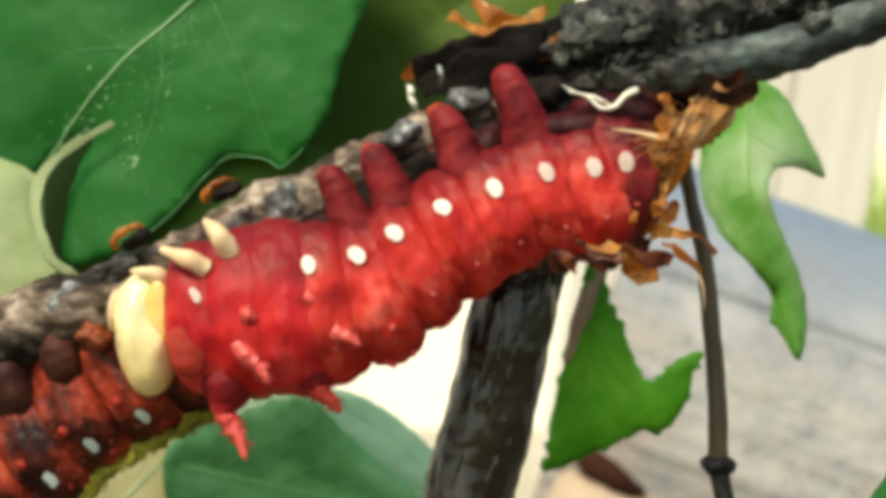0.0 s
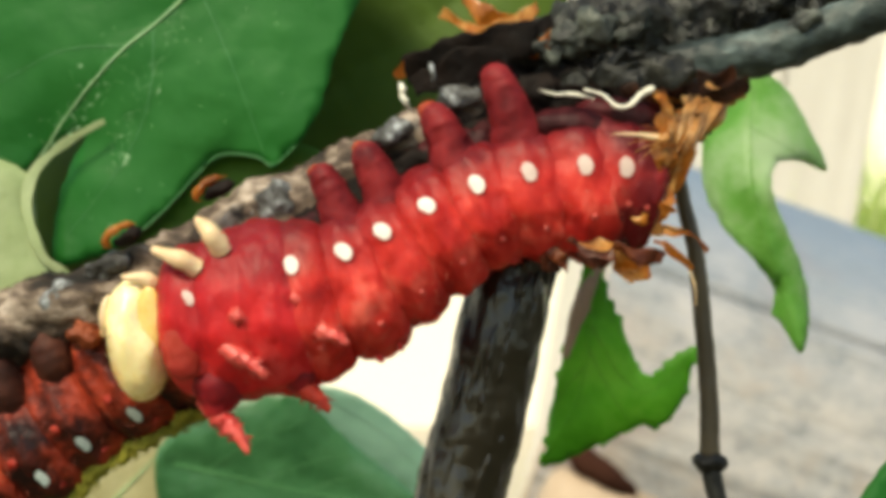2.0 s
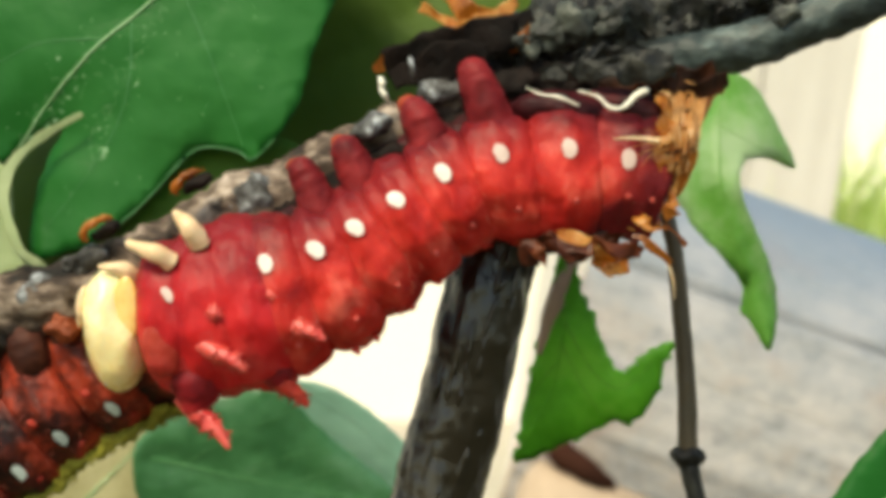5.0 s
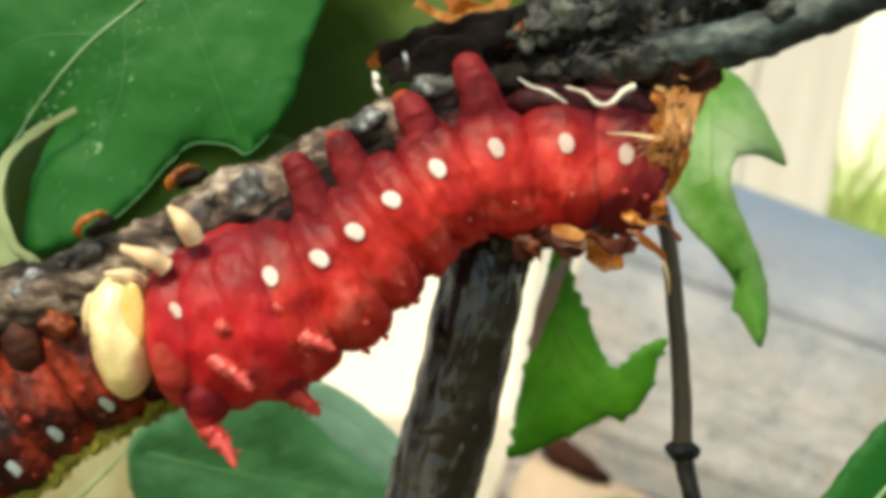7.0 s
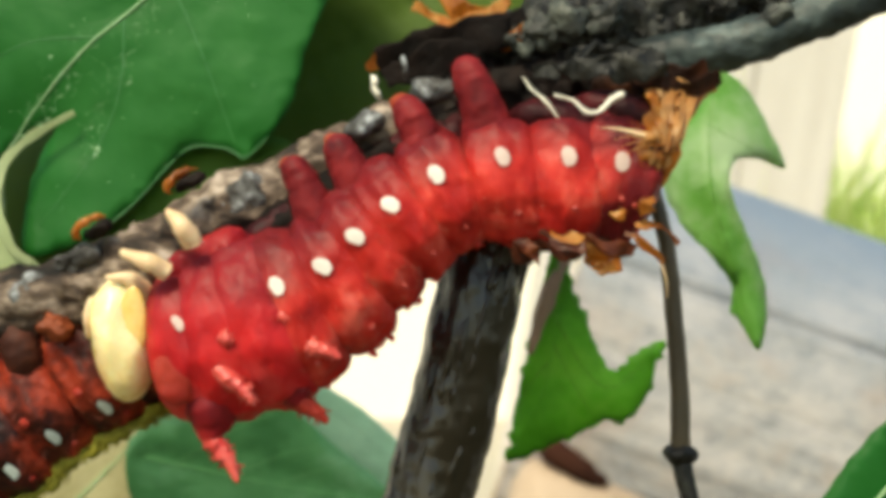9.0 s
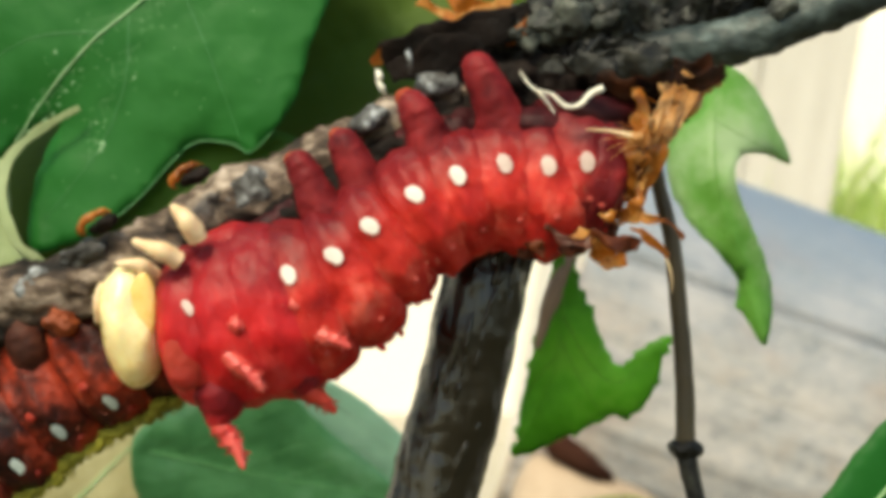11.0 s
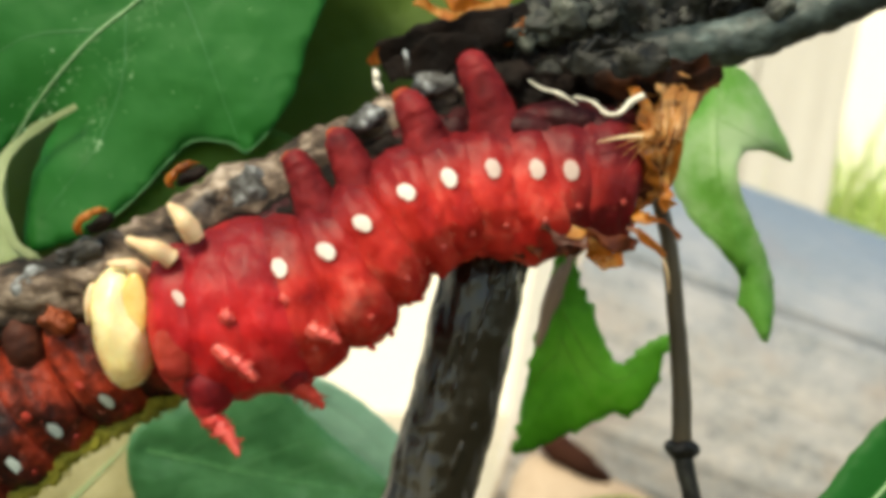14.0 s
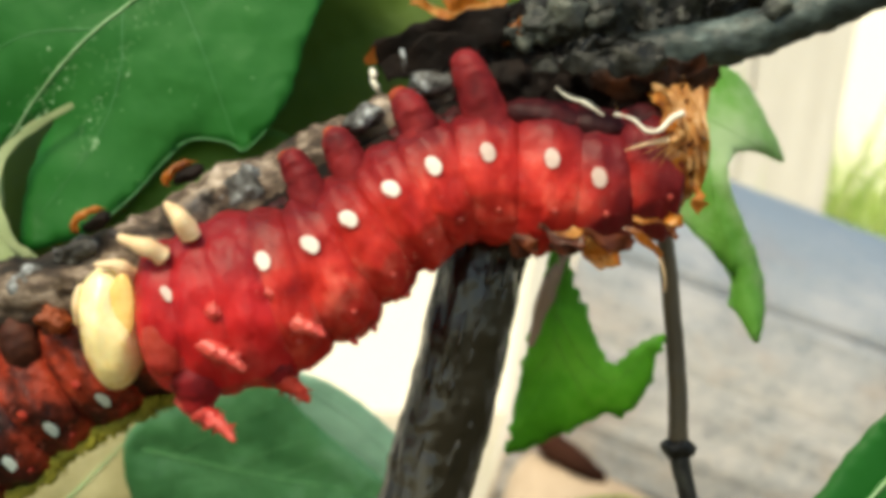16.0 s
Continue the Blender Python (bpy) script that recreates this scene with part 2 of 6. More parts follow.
def log_wood():
    """Grey weathered wood with brown stains and bleached patches; its top is tinted blue-grey for the sky reflected
    there.
    """
    m = material("weathered_wood", [(0.08, 0.08, 0.085), (0.20, 0.202, 0.21), (0.305, 0.297, 0.294), (0.37, 0.335, 0.315), (0.20, 0.21, 0.23)], 40, 0.75, 0.9, 230, 1.6, stretch=(0.7, 1.2, 1.2), contrast=(0.28, 0.72))
    n, ln = m.node_tree.nodes, m.node_tree.links
    ramp = next(q for q in n if q.type == "VALTORGB")
    noise_a = next(q for q in n if q.type == "TEX_NOISE")
    tc = next(q for q in n if q.type == "TEX_COORD")
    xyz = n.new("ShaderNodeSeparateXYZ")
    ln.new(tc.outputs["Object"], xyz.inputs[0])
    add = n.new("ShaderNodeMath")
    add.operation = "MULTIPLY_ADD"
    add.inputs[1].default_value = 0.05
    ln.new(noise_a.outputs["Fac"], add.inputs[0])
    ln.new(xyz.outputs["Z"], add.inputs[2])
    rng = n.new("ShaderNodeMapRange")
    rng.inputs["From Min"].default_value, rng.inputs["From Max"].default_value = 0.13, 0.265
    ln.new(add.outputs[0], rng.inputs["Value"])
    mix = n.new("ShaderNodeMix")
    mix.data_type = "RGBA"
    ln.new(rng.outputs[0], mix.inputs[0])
    blotch = n.new("ShaderNodeTexNoise")
    blotch.inputs["Scale"].default_value, blotch.inputs["Detail"].default_value, blotch.inputs["Roughness"].default_value = 13.0, 6, 0.62
    ln.new(tc.outputs["Object"], blotch.inputs["Vector"])
    colour = ramp.outputs[0]
    for low, high, tint in ((0.50, 0.68, (0.32, 0.225, 0.16, 1)), (0.47, 0.33, (0.48, 0.43, 0.41, 1))):
        span = n.new("ShaderNodeMapRange")
        span.inputs["From Min"].default_value, span.inputs["From Max"].default_value, span.inputs["To Max"].default_value = low, high, 0.7
        ln.new(blotch.outputs["Fac"], span.inputs["Value"])
        stain = n.new("ShaderNodeMix")
        stain.data_type = "RGBA"
        ln.new(span.outputs[0], stain.inputs[0])
        ln.new(colour, stain.inputs[6])
        stain.inputs[7].default_value = tint
        colour = stain.outputs[2]
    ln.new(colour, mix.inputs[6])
    # sky reflection along the top, painted as a blue-grey tint
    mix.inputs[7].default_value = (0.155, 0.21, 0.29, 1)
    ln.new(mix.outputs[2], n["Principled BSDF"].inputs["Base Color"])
    return m


M["wood"] = log_wood()


# ---- helpers of this scene ----
def mm(p):
    return Vector((p[0] * 0.001, p[1] * 0.001, p[2] * 0.001))


def root(name, base, label, category, group="", kind=""):
    ob = new(name)
    ob.empty_display_size = 0.002
    ob.location = mm(base) + Vector((0, 0, Z0))
    ob["base"] = list(ob.location)
    return tagged(ob, label, category, group, kind)


def part(name, bm, mat, parent=None, label="", at=None, smooth=True, wide=False):
    """Links bm as one mesh object under its thing. wide: its points are in the tree's own space (mm, from the branch)."""
    if wide:
        base = Vector(parent["base"]) - Vector((0, 0, Z0)) if parent else -Vector((0, 0, Z0))
        bmesh.ops.translate(bm, verts=bm.verts, vec=-base)
    me = bpy.data.meshes.new(name)
    bmesh.ops.recalc_face_normals(bm, faces=bm.faces)
    bm.to_mesh(me)
    bm.free()
    for p in me.polygons:
        p.use_smooth = smooth
    me.materials.append(M[mat])
    ob = new(name, me)
    ob.parent = parent
    if at is not None:
        ob.matrix_basis = at
    if label:
        ob["label"] = label
    return ob


def curve_through(pts, per=8, closed=False):
    """Points of a smooth curve through pts."""
    pts = [Vector(p) for p in pts]
    n = len(pts)
    out = []
    for i in range(n if closed else n - 1):
        if closed:
            a, b, c, d = (pts[(i + j) % n] for j in (-1, 0, 1, 2))
        else:
            a, b, c, d = pts[max(i - 1, 0)], pts[i], pts[i + 1], pts[min(i + 2, n - 1)]
        for j in range(per):
            t = j / per
            out.append(0.5 * (2 * b + (c - a) * t + (2 * a - 5 * b + 4 * c - d) * t * t + (3 * b - a - 3 * c + d) * t ** 3))
    if not closed:
        out.append(pts[-1])
    return out


def tube(bm, pts, radii, n=14, per=8, rough=0.0, freq=400.0, lumps=0.0, lump_freq=120.0, flat=1.0):
    """A swept limb in metres, tapered, with two scales of unevenness and closed ends."""
    line = curve_through(pts, per)
    rad = [r for i in range(len(radii) - 1) for r in [radii[i] + (radii[i + 1] - radii[i]) * j / per for j in range(per)]] + [radii[-1]]
    side = None
    rings = []
    for i, p in enumerate(line):
        d = (line[min(i + 1, len(line) - 1)] - line[max(i - 1, 0)]).normalized()
        if side is None:
            side = d.cross(Vector((0, 1, 0.13))).normalized()
        side = (side - d * side.dot(d)).normalized()
        up = d.cross(side)
        ring = []
        for k in range(n):
            a = 2 * math.pi * k / n
            q = side * math.cos(a) + up * math.sin(a) * flat
            r = rad[i]
            s = p + q * r
            if rough or lumps:
                r += rough * noise.fractal(s * freq, 0.9, 2.1, 4) + lumps * noise.noise(s * lump_freq)
            ring.append(bm.verts.new(p + q * r))
        rings.append(ring)
    for a, b in zip(rings, rings[1:]):
        for k in range(n):
            bm.faces.new((a[k], a[(k + 1) % n], b[(k + 1) % n], b[k]))
    bm.faces.new(rings[0][::-1])
    bm.faces.new(rings[-1])
    return rings


def limb(pts, radii, **kw):
    bm = bmesh.new()
    for key in ("rough", "lumps"):
        kw[key] = kw.get(key, 0.0) * 0.001
    tube(bm, [mm(p) for p in pts], [r * 0.001 for r in radii], **kw)
    return bm


def blob(size, sub=3, rough=0.0, freq=500.0, bm=None, at=(0, 0, 0), turn=0.0):
    """An uneven rounded lump; size in mm."""
    bm = bm or bmesh.new()
    made = bmesh.ops.create_icosphere(bm, subdivisions=sub, radius=1.0)["verts"]
    rot = Matrix.Rotation(turn, 3, "Y")
    o = mm(at)
    for v in made:
        n = v.co.normalized()
        q = Vector((n.x * size[0], n.y * size[1], n.z * size[2])) * 0.001
        q += n * rough * 0.001 * noise.fractal((q + o) * freq, 0.9, 2.1, 3)
        v.co = rot @ q + o
    return bm


def blade(outline, rib, bulge=1.0, ripple=0.5, per=7, step=1.1, thick=0.25, ragged=0.25):
    """A leaf blade: its outline filled with a fine net, bulging towards the viewer between rib and margin, with a real thickness."""
    edge = curve_through([mm(p) for p in outline], per, closed=True)
    edge = [e + Vector((noise.noise(e * 900), 0, noise.noise(e * 900 + Vector((3, 1, 2))))) * ragged * 0.001 for e in edge]
    mid = curve_through([mm(p) for p in rib], 8)
    ex, mx = np.array([tuple(e) for e in edge]), np.array([tuple(m) for m in mid])
    n = len(edge)
    flat = [Vector((e.x, e.z)) * 1000 for e in edge]
    lo, hi = ex.min(0) * 1000, ex.max(0) * 1000
    rng = random.Random(n)
    for a in np.arange(lo[0] + step / 2, hi[0], step):
        for b in np.arange(lo[2] + step / 2, hi[2], step):
            p = np.array((a + rng.uniform(-0.3, 0.3) * step, b + rng.uniform(-0.3, 0.3) * step))
            if np.min(np.hypot(ex[:, 0] * 1000 - p[0], ex[:, 2] * 1000 - p[1])) > step * 0.6:
                flat.append(Vector(p))
    net = delaunay_2d_cdt(flat, [(i, (i + 1) % n) for i in range(n)], [], 1, 0.0001)
    bm = bmesh.new()
    top, low = [], []
    for p in net[0]:
        q = np.array((p.x, p.y)) * 0.001
        de, dm = np.hypot(ex[:, 0] - q[0], ex[:, 2] - q[1]), np.hypot(mx[:, 0] - q[0], mx[:, 2] - q[1])
        we, wm = 1 / (de + 0.0004) ** 2, 1 / (dm + 0.0004) ** 2
        y = (np.sum(we * ex[:, 1]) + np.sum(wm * mx[:, 1])) / (np.sum(we) + np.sum(wm))
        f = dm.min() / (dm.min() + de.min() + 1e-9)
        w = Vector((q[0], y, q[1]))
        y -= 0.001 * (bulge * math.sin(math.pi * f) * min(1.0, (dm.min() + de.min()) / 0.010) + ripple * noise.fractal(w * 130, 0.8, 2.0, 3))
        top.append(bm.verts.new((q[0], y, q[1])))
        low.append(bm.verts.new((q[0], y + thick * 0.001, q[1])))
    for f in net[2]:
        bm.faces.new([top[i] for i in f])
        bm.faces.new([low[i] for i in reversed(f)])
    side = {v: l for v, l in zip(top, low)}
    for e in [e for e in bm.edges if e.is_boundary]:
        a, b = e.verts
        if a in side and b in side:
            bm.faces.new((a, b, side[b], side[a]))
    return bm


def on_blade(tree, pts, lift):
    """Points of a vein, laid on the blade's near face."""
    out = []
    for p in curve_through([mm(p) for p in pts], 6):
        hit = tree.ray_cast(Vector((p.x, -0.1, p.z)), Vector((0, 1, 0)))[0]
        out.append((p.x * 1000, (hit.y if hit else p.y) * 1000 - lift, p.z * 1000))
    return out


def leaf(name, base, label, outline, rib, veins, mat, rib_mat="rib", vein_mat="vein", bulge=1.0, ripple=0.35, rib_r=0.35, specks=(), margin=(), ragged=0.25, group="leaves of the bush"):
    """A lobed leaf: blade, midrib and side veins."""
    ob = root(name, base, label, "leaf", group)
    bm = blade(outline, rib, bulge, ripple, ragged=ragged)
    tree = BVHTree.FromBMesh(bm)
    part("blade", bm, mat, ob, wide=True)
    line = on_blade(tree, rib, 0.3 * rib_r)
    part("midrib", limb(line, [rib_r * (1 - 0.6 * i / (len(line) - 1)) for i in range(len(line))], n=8, per=2), rib_mat, ob, "pale raised midrib", wide=True)
    for v in veins:
        line = on_blade(tree, v, 0.02)
        part("vein", limb(line, [rib_r * (0.42 - 0.3 * i / (len(line) - 1)) for i in range(len(line))], n=6, per=2), vein_mat, ob, wide=True)
    fine = bmesh.new()
    for x, z, r in specks:
        hit = tree.ray_cast(Vector((x * 0.001, -0.1, z * 0.001)), Vector((0, 1, 0)))[0]
        if hit and r < 0.12:
            blob((r * 1.2, 0.05, r), 1, 0.3 * r, 900, fine, hit * 1000, r * 30)
        elif hit:
            part("speck", blob((r * 1.2, 0.12, r), 2, 0.2 * r, 900, at=(hit.x * 1000, hit.y * 1000, hit.z * 1000), turn=r * 3), "speck", ob, "small pale speck", wide=True)
    if fine.verts:
        part("dust", fine, "speck", ob, "pale dust along the veins", wide=True)["kind"] = "stuff"
    if margin:
        line = on_blade(tree, margin, 0.05)
        part("margin", limb(line, [0.03] + [0.10] * (len(line) - 2) + [0.03], n=6, per=2), "vein", ob, "thin pale leaf margin", wide=True)
    return ob


def ribbon(bm, pts, width, crumple=0.6, freq=350.0, per=6, across=6, thick=0.12, seed=0.0):
    """A torn crumpled strip with thickness; pts and sizes in mm."""
    line = curve_through([mm(p) for p in pts], per)
    rows = []
    n = len(line)
    for i, p in enumerate(line):
        d = (line[min(i + 1, n - 1)] - line[max(i - 1, 0)]).normalized()
        side = d.cross(Vector((0, 1, 0.2))).normalized()
        t = i / (n - 1)
        w = width * 0.001 * (0.35 + 0.65 * math.sin(math.pi * (0.15 + 0.7 * t))) * (1 + 0.5 * noise.noise(p * 500 + Vector((seed, 0, 0))))
        row = []
        for k in range(across + 1):
            q = p + side * w * (k / across - 0.5)
            q = q + Vector(noise.noise_vector(q * freq + Vector((seed, seed, 0)))) * crumple * 0.001
            row.append(q)
        rows.append(row)
    a = [[bm.verts.new(q) for q in r] for r in rows]
    b = [[bm.verts.new(q + Vector((0, thick * 0.001, 0))) for q in r] for r in rows]
    for i in range(n - 1):
        for k in range(across):
            bm.faces.new((a[i][k], a[i][k + 1], a[i + 1][k + 1], a[i + 1][k]))
            bm.faces.new((b[i][k], b[i + 1][k], b[i + 1][k + 1], b[i][k + 1]))
        bm.faces.new((a[i][0], a[i + 1][0], b[i + 1][0], b[i][0]))
        bm.faces.new((a[i][across], b[i][across], b[i + 1][across], a[i + 1][across]))
    for r in (0, n - 1):
        for k in range(across):
            bm.faces.new((a[r][k], b[r][k], b[r][k + 1], a[r][k + 1]))


# ---- the ground and what lies behind ----
def setting():
    bm = bmesh.new()
    bmesh.ops.create_grid(bm, x_segments=80, y_segments=80, size=60)
    for v in bm.verts:
        v.co.z = 0.04 * noise.noise(v.co * 0.7)
    tagged(part("ground", bm, "soil"), "bare soil and turf under the bush", "ground", kind="structure")
    bm = bmesh.new()
    bmesh.ops.create_grid(bm, x_segments=40, y_segments=10, size=1)
    for v in bm.verts:
        v.co = Vector((v.co.x * 4, 3.4 + v.co.y * 1.4, 0.06 + 0.004 * noise.noise(v.co * 9)))
    tagged(part("yard_slab", bm, "concrete"), "pale sunlit concrete yard behind the fence", "yard", kind="structure")
    bm = bmesh.new()
    for i in range(41):
        a = math.pi * (0.2 + 0.6 * i / 40)
        for z in (-0.3, 3.2):
            bm.verts.new((-4.4 * math.cos(a), 4.4 * math.sin(a), z))
    bm.verts.ensure_lookup_table()
    for i in range(40):
        bm.faces.new([bm.verts[j] for j in (2 * i, 2 * i + 1, 2 * i + 3, 2 * i + 2)])
    tagged(part("backdrop", bm, "distance"), "glowing backdrop standing in for the bright distance", "backdrop", kind="structure")


def fence():
    fen = new("fence")
    fen.location = (0.9, 2.5, 0)
    tagged(fen, "pale weathered board fence behind the log", "fence")
    for x, w in ((0.160, 0.17), (0.338, 0.17), (0.516, 0.17)):
        bm = bmesh.new()
        bmesh.ops.create_cube(bm, size=1)
        bmesh.ops.subdivide_edges(bm, edges=bm.edges, cuts=6, use_grid_fill=True)
        for v in bm.verts:
            v.co = Vector((v.co.x * w + 0.004 * noise.noise(v.co * 3), v.co.y * 0.025, (v.co.z + 0.5) * 1.7))
        part("board", bm, "plank", fen, at=pose(x - 0.9, 0, 0, 0, 10, 0), smooth=False)
    bm = bmesh.new()
    bmesh.ops.create_cube(bm, size=1)
    for v in bm.verts:
        v.co = Vector((v.co.x * 0.42, v.co.y * 0.04, v.co.z * 0.08))
    part("rail", bm, "plank", fen, at=pose(-0.42, 0.035, 1.2), smooth=False)


def log():
    """A thick grey weathered log, lying so that its upper edge falls to the right, with long drying cracks."""
    lg = new("fallen_log")
    lg.location = (0.25, 1.0, 0.47)
    tagged(lg, "thick grey weathered log lying behind the bush", "log")
    bm = bmesh.new()
    n = 480
    rings = []
    for i in range(61):
        x = -0.222 + 1.25 * i / 60
        ring = []
        for k in range(n):
            a = 2 * math.pi * k / n
            r = 0.235 + 0.012 * noise.noise(Vector((x * 2, math.cos(a) * 2, math.sin(a) * 2)))
            r += 0.004 * noise.fractal(Vector((x * 3, a * 9, 0)), 0.9, 2, 3)
            for ca, dep in ((4.02, 0.020), (4.75, 0.003), (3.66, 0.004), (4.35, 0.002)):
                r -= dep * math.exp(-((a - ca - 0.05 * noise.noise(Vector((x * 4, ca, 0)))) / 0.013) ** 2)
            ring.append(bm.verts.new((x, r * math.sin(a), r * math.cos(a) * -1)))
        rings.append(ring)
    for a, b in zip(rings, rings[1:]):
        for k in range(n):
            bm.faces.new((a[k], b[k], b[(k + 1) % n], a[(k + 1) % n]))
    bm.faces.new(rings[-1])
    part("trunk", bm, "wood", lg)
    bm = bmesh.new()
    bmesh.ops.create_cone(bm, cap_ends=True, segments=64, radius1=0.222, radius2=0.226, depth=0.03)
    part("cut_end", bm, "cut", lg, "tan sawn end face", at=pose(-0.21, 0, 0, 0, 90, 0), smooth=False)
    lg.matrix_basis = pose(0.297, 1.05, 0.385, 0, 19.5, -10)


def stone():
    """The tan block in front of the log with a dark bark edge on it."""
    st = new("timber_offcut")
    st.location = (0.095, 0.7, 0)
    tagged(st, "tan sawn timber offcut with a dark bark edge", "timber")
    bm = bmesh.new()
    for v in bmesh.ops.create_icosphere(bm, subdivisions=4, radius=1)["verts"]:
        q = v.co.copy()
        v.co = Vector((0.062 * math.copysign(abs(q.x) ** 0.5, q.x), 0.05 * q.y, 0.232 + 0.232 * math.copysign(abs(q.z) ** 0.35, q.z)))
        v.co.z += 0.004 * noise.noise(v.co * 22) - 0.45 * v.co.x * (v.co.z / 0.464)
    part("block", bm, "cut", st)
    bm = limb([(-42, -10, 487), (-28, -16, 481), (-12, -18, 472), (4, -14, 460)], [3, 8, 8, 3], n=12, rough=3, freq=60)
    part("bark_edge", bm, "strip_dark", st, "dark brown strip of bark")


def grass():
    bm = bmesh.new()
    rng = random.Random(5)
    for i in range(1900):
        x, y = rng.uniform(0.55, 1.9), rng.uniform(2.75, 3.9)
        h = rng.uniform(0.6, 1.12) * (0.8 + 0.25 * noise.noise(Vector((x * 3, y * 3, 0))))
        w = rng.uniform(0.008, 0.020)
        bend = Vector((rng.uniform(-1, 1), rng.uniform(-1, 1), 0)) * h * 0.5
        a = rng.uniform(0, math.pi)
        s = Vector((math.cos(a), math.sin(a), 0)) * w
        p = Vector((x, y, 0))
        vs = []
        for t in (0, 0.4, 0.75):
            c = p + Vector((0, 0, h * t)) + bend * t * t
            vs.append((bm.verts.new(c - s * (1 - t * 0.6)), bm.verts.new(c + s * (1 - t * 0.6))))
        tip = bm.verts.new(p + Vector((0, 0, h)) + bend)
        for a_, b_ in zip(vs, vs[1:]):
            bm.faces.new((a_[0], a_[1], b_[1], b_[0]))
        bm.faces.new((vs[-1][0], vs[-1][1], tip))
    tagged(part("tall_grass", bm, "blade"), "tall sunlit yellow-green grass beyond the fence", "grass", kind="stuff")


setting()
fence()
log()
stone()
grass()


# ---- the bush: branch, stems, leaves ----
def branch():
    br = root("branch", (-20.7, 4, 5.6), "dark lumpy branch with grey lichen patches and leaf scars", "branch")
    line = [(-59.6, 7, -12.2), (-53.3, 7, -8.8), (-45.4, 6, -5.7), (-37.9, 6, -3.2), (-30.4, 6, 0.2), (-24.1, 6, 3.7), (-16.6, 6, 7.0), (-9.0, 6, 10.4), (-1.5, 6, 14.3), (4.2, 8, 17.1)]
    part("wood", limb(line, [4.4, 4.3, 4.1, 3.9, 4.0, 4.6, 4.2, 4.1, 4.0, 2.6], n=56, per=26, rough=0.8, freq=360, lumps=1.1, lump_freq=170), "bark", br, wide=True)
    # the next two limbs put the shade at fork and underside into black
    part("dark_wood", limb([(-0.9, 8, 14.6), (4.8, 7, 17.0), (13.8, 9, 19.2), (21.5, 9, 19.2), (27.4, 8, 19.8)], [3.0, 4.6, 5.8, 5.6, 2.4], n=56, per=30, rough=1.3, freq=420, lumps=1.1, lump_freq=190), "void", br, "near-black wood with the fork's shade in its colour", wide=True)
    part("dark_wood", limb([(-21.2, 3, 1.6), (-16.1, 2, 4.2), (-11.2, 2, 6.8), (-5.7, 2, 9.4), (-0.2, 3, 12.4), (4.1, 4, 14.6)], [1.2, 2.3, 2.6, 2.6, 2.5, 1.8], n=40, per=20, rough=0.6, freq=380, lumps=0.8, lump_freq=200), "void", br, "near-black strip standing for shade under the branch", wide=True)
    part("fork", limb([(4.8, 8, 20.4), (11.2, 8, 23.6), (18.8, 8, 25.8), (27.9, 9, 28.2), (40.9, 10, 32.2), (55.7, 10, 37.4)], [3.0, 4.6, 5.0, 4.6, 4.0, 3.6], n=56, per=26, rough=1.2, freq=450, lumps=1.4, lump_freq=220), "bark_dark", br, "black rough fork of the branch", wide=True)
    part("side_shoot", limb([(13.9, 10, 20.3), (21.4, 4, 20.9), (30.9, 2, 22.2), (38.9, 2, 25.0), (47.9, 2, 28.3), (59.7, 2, 32.8)], [2.4, 2.7, 2.6, 2.4, 2.3, 2.2], n=48, per=26, rough=0.4, freq=360, lumps=0.45, lump_freq=150), "lichen_shoot", br, "blue-grey glossy side shoot", wide=True)
    for p, sz in (((-8.1, 1, 13.3), (2.6, 2.0, 1.4)), ((-0.9, 2, 17.8), (2.6, 1.6, 1.4)), ((-21.2, 3.4, 6.0), (4.4, 2.0, 2.2)), ((-40.0, 3, -0.9), (2.6, 1.2, 1.2)), ((-45.5, 3, -4.0), (3.2, 1.4, 1.6))):
        part("lichen_lump", blob(sz, 4, 1.3, 300, at=p, turn=-0.4), "lichen", br, "crusty grey lichen lump", wide=True)
    for p, sz in (((8.6, 3, 23.2), (2.4, 1.8, 1.3)), ((12.6, 2.6, 24.6), (3.4, 2.0, 1.9)), ((17.4, 3, 25.4), (2.8, 2.0, 1.6)), ((34.6, 0.2, 24.9), (2.6, 1.0, 0.9))):
        part("lichen_lump", blob(sz, 4, 1.5, 420, at=p, turn=-0.4), "lichen_dim", br, "dull grey-green lichen crust", wide=True)
    rng = random.Random(31)
    bm = bmesh.new()
    for i in range(46):
        f = rng.random()
        p = Vector((7.2, 5, 21.6)).lerp(Vector((38.6, 6, 28.3)), f) + Vector((rng.uniform(-1, 1), rng.uniform(-0.9, 0.5), rng.uniform(-3.0, 3.2)))
        q = rng.uniform(0.5, 1.3)
        blob((q * 1.5, q, q * 0.8), 4, q * 1.1, 700, bm, p, rng.uniform(-1, 1))
    part("bark_crust", bm, "bark_dark", br, "rough black bark crust", wide=True)["kind"] = "stuff"
    for x, d, z in ((-27.3, 1, 7.6), (-37.4, 2, 2.6)):
        bm = bmesh.new()
        ring = [(x + 2.0 * math.cos(a), d - 0.8 + 0.4 * math.sin(2 * a), z + 1.1 * math.sin(a) + 0.8 * math.cos(a)) for a in [0.9 + i * 0.5 for i in range(7)]]
        tube(bm, [mm(q) for q in ring], [0.0001, 0.0003, 0.0004, 0.0005, 0.0004, 0.0003, 0.0001], n=9, per=6, rough=0.0003, freq=900)
        part("leaf_scar", bm, "old_skin", br, "orange rim of an old leaf scar", wide=True)
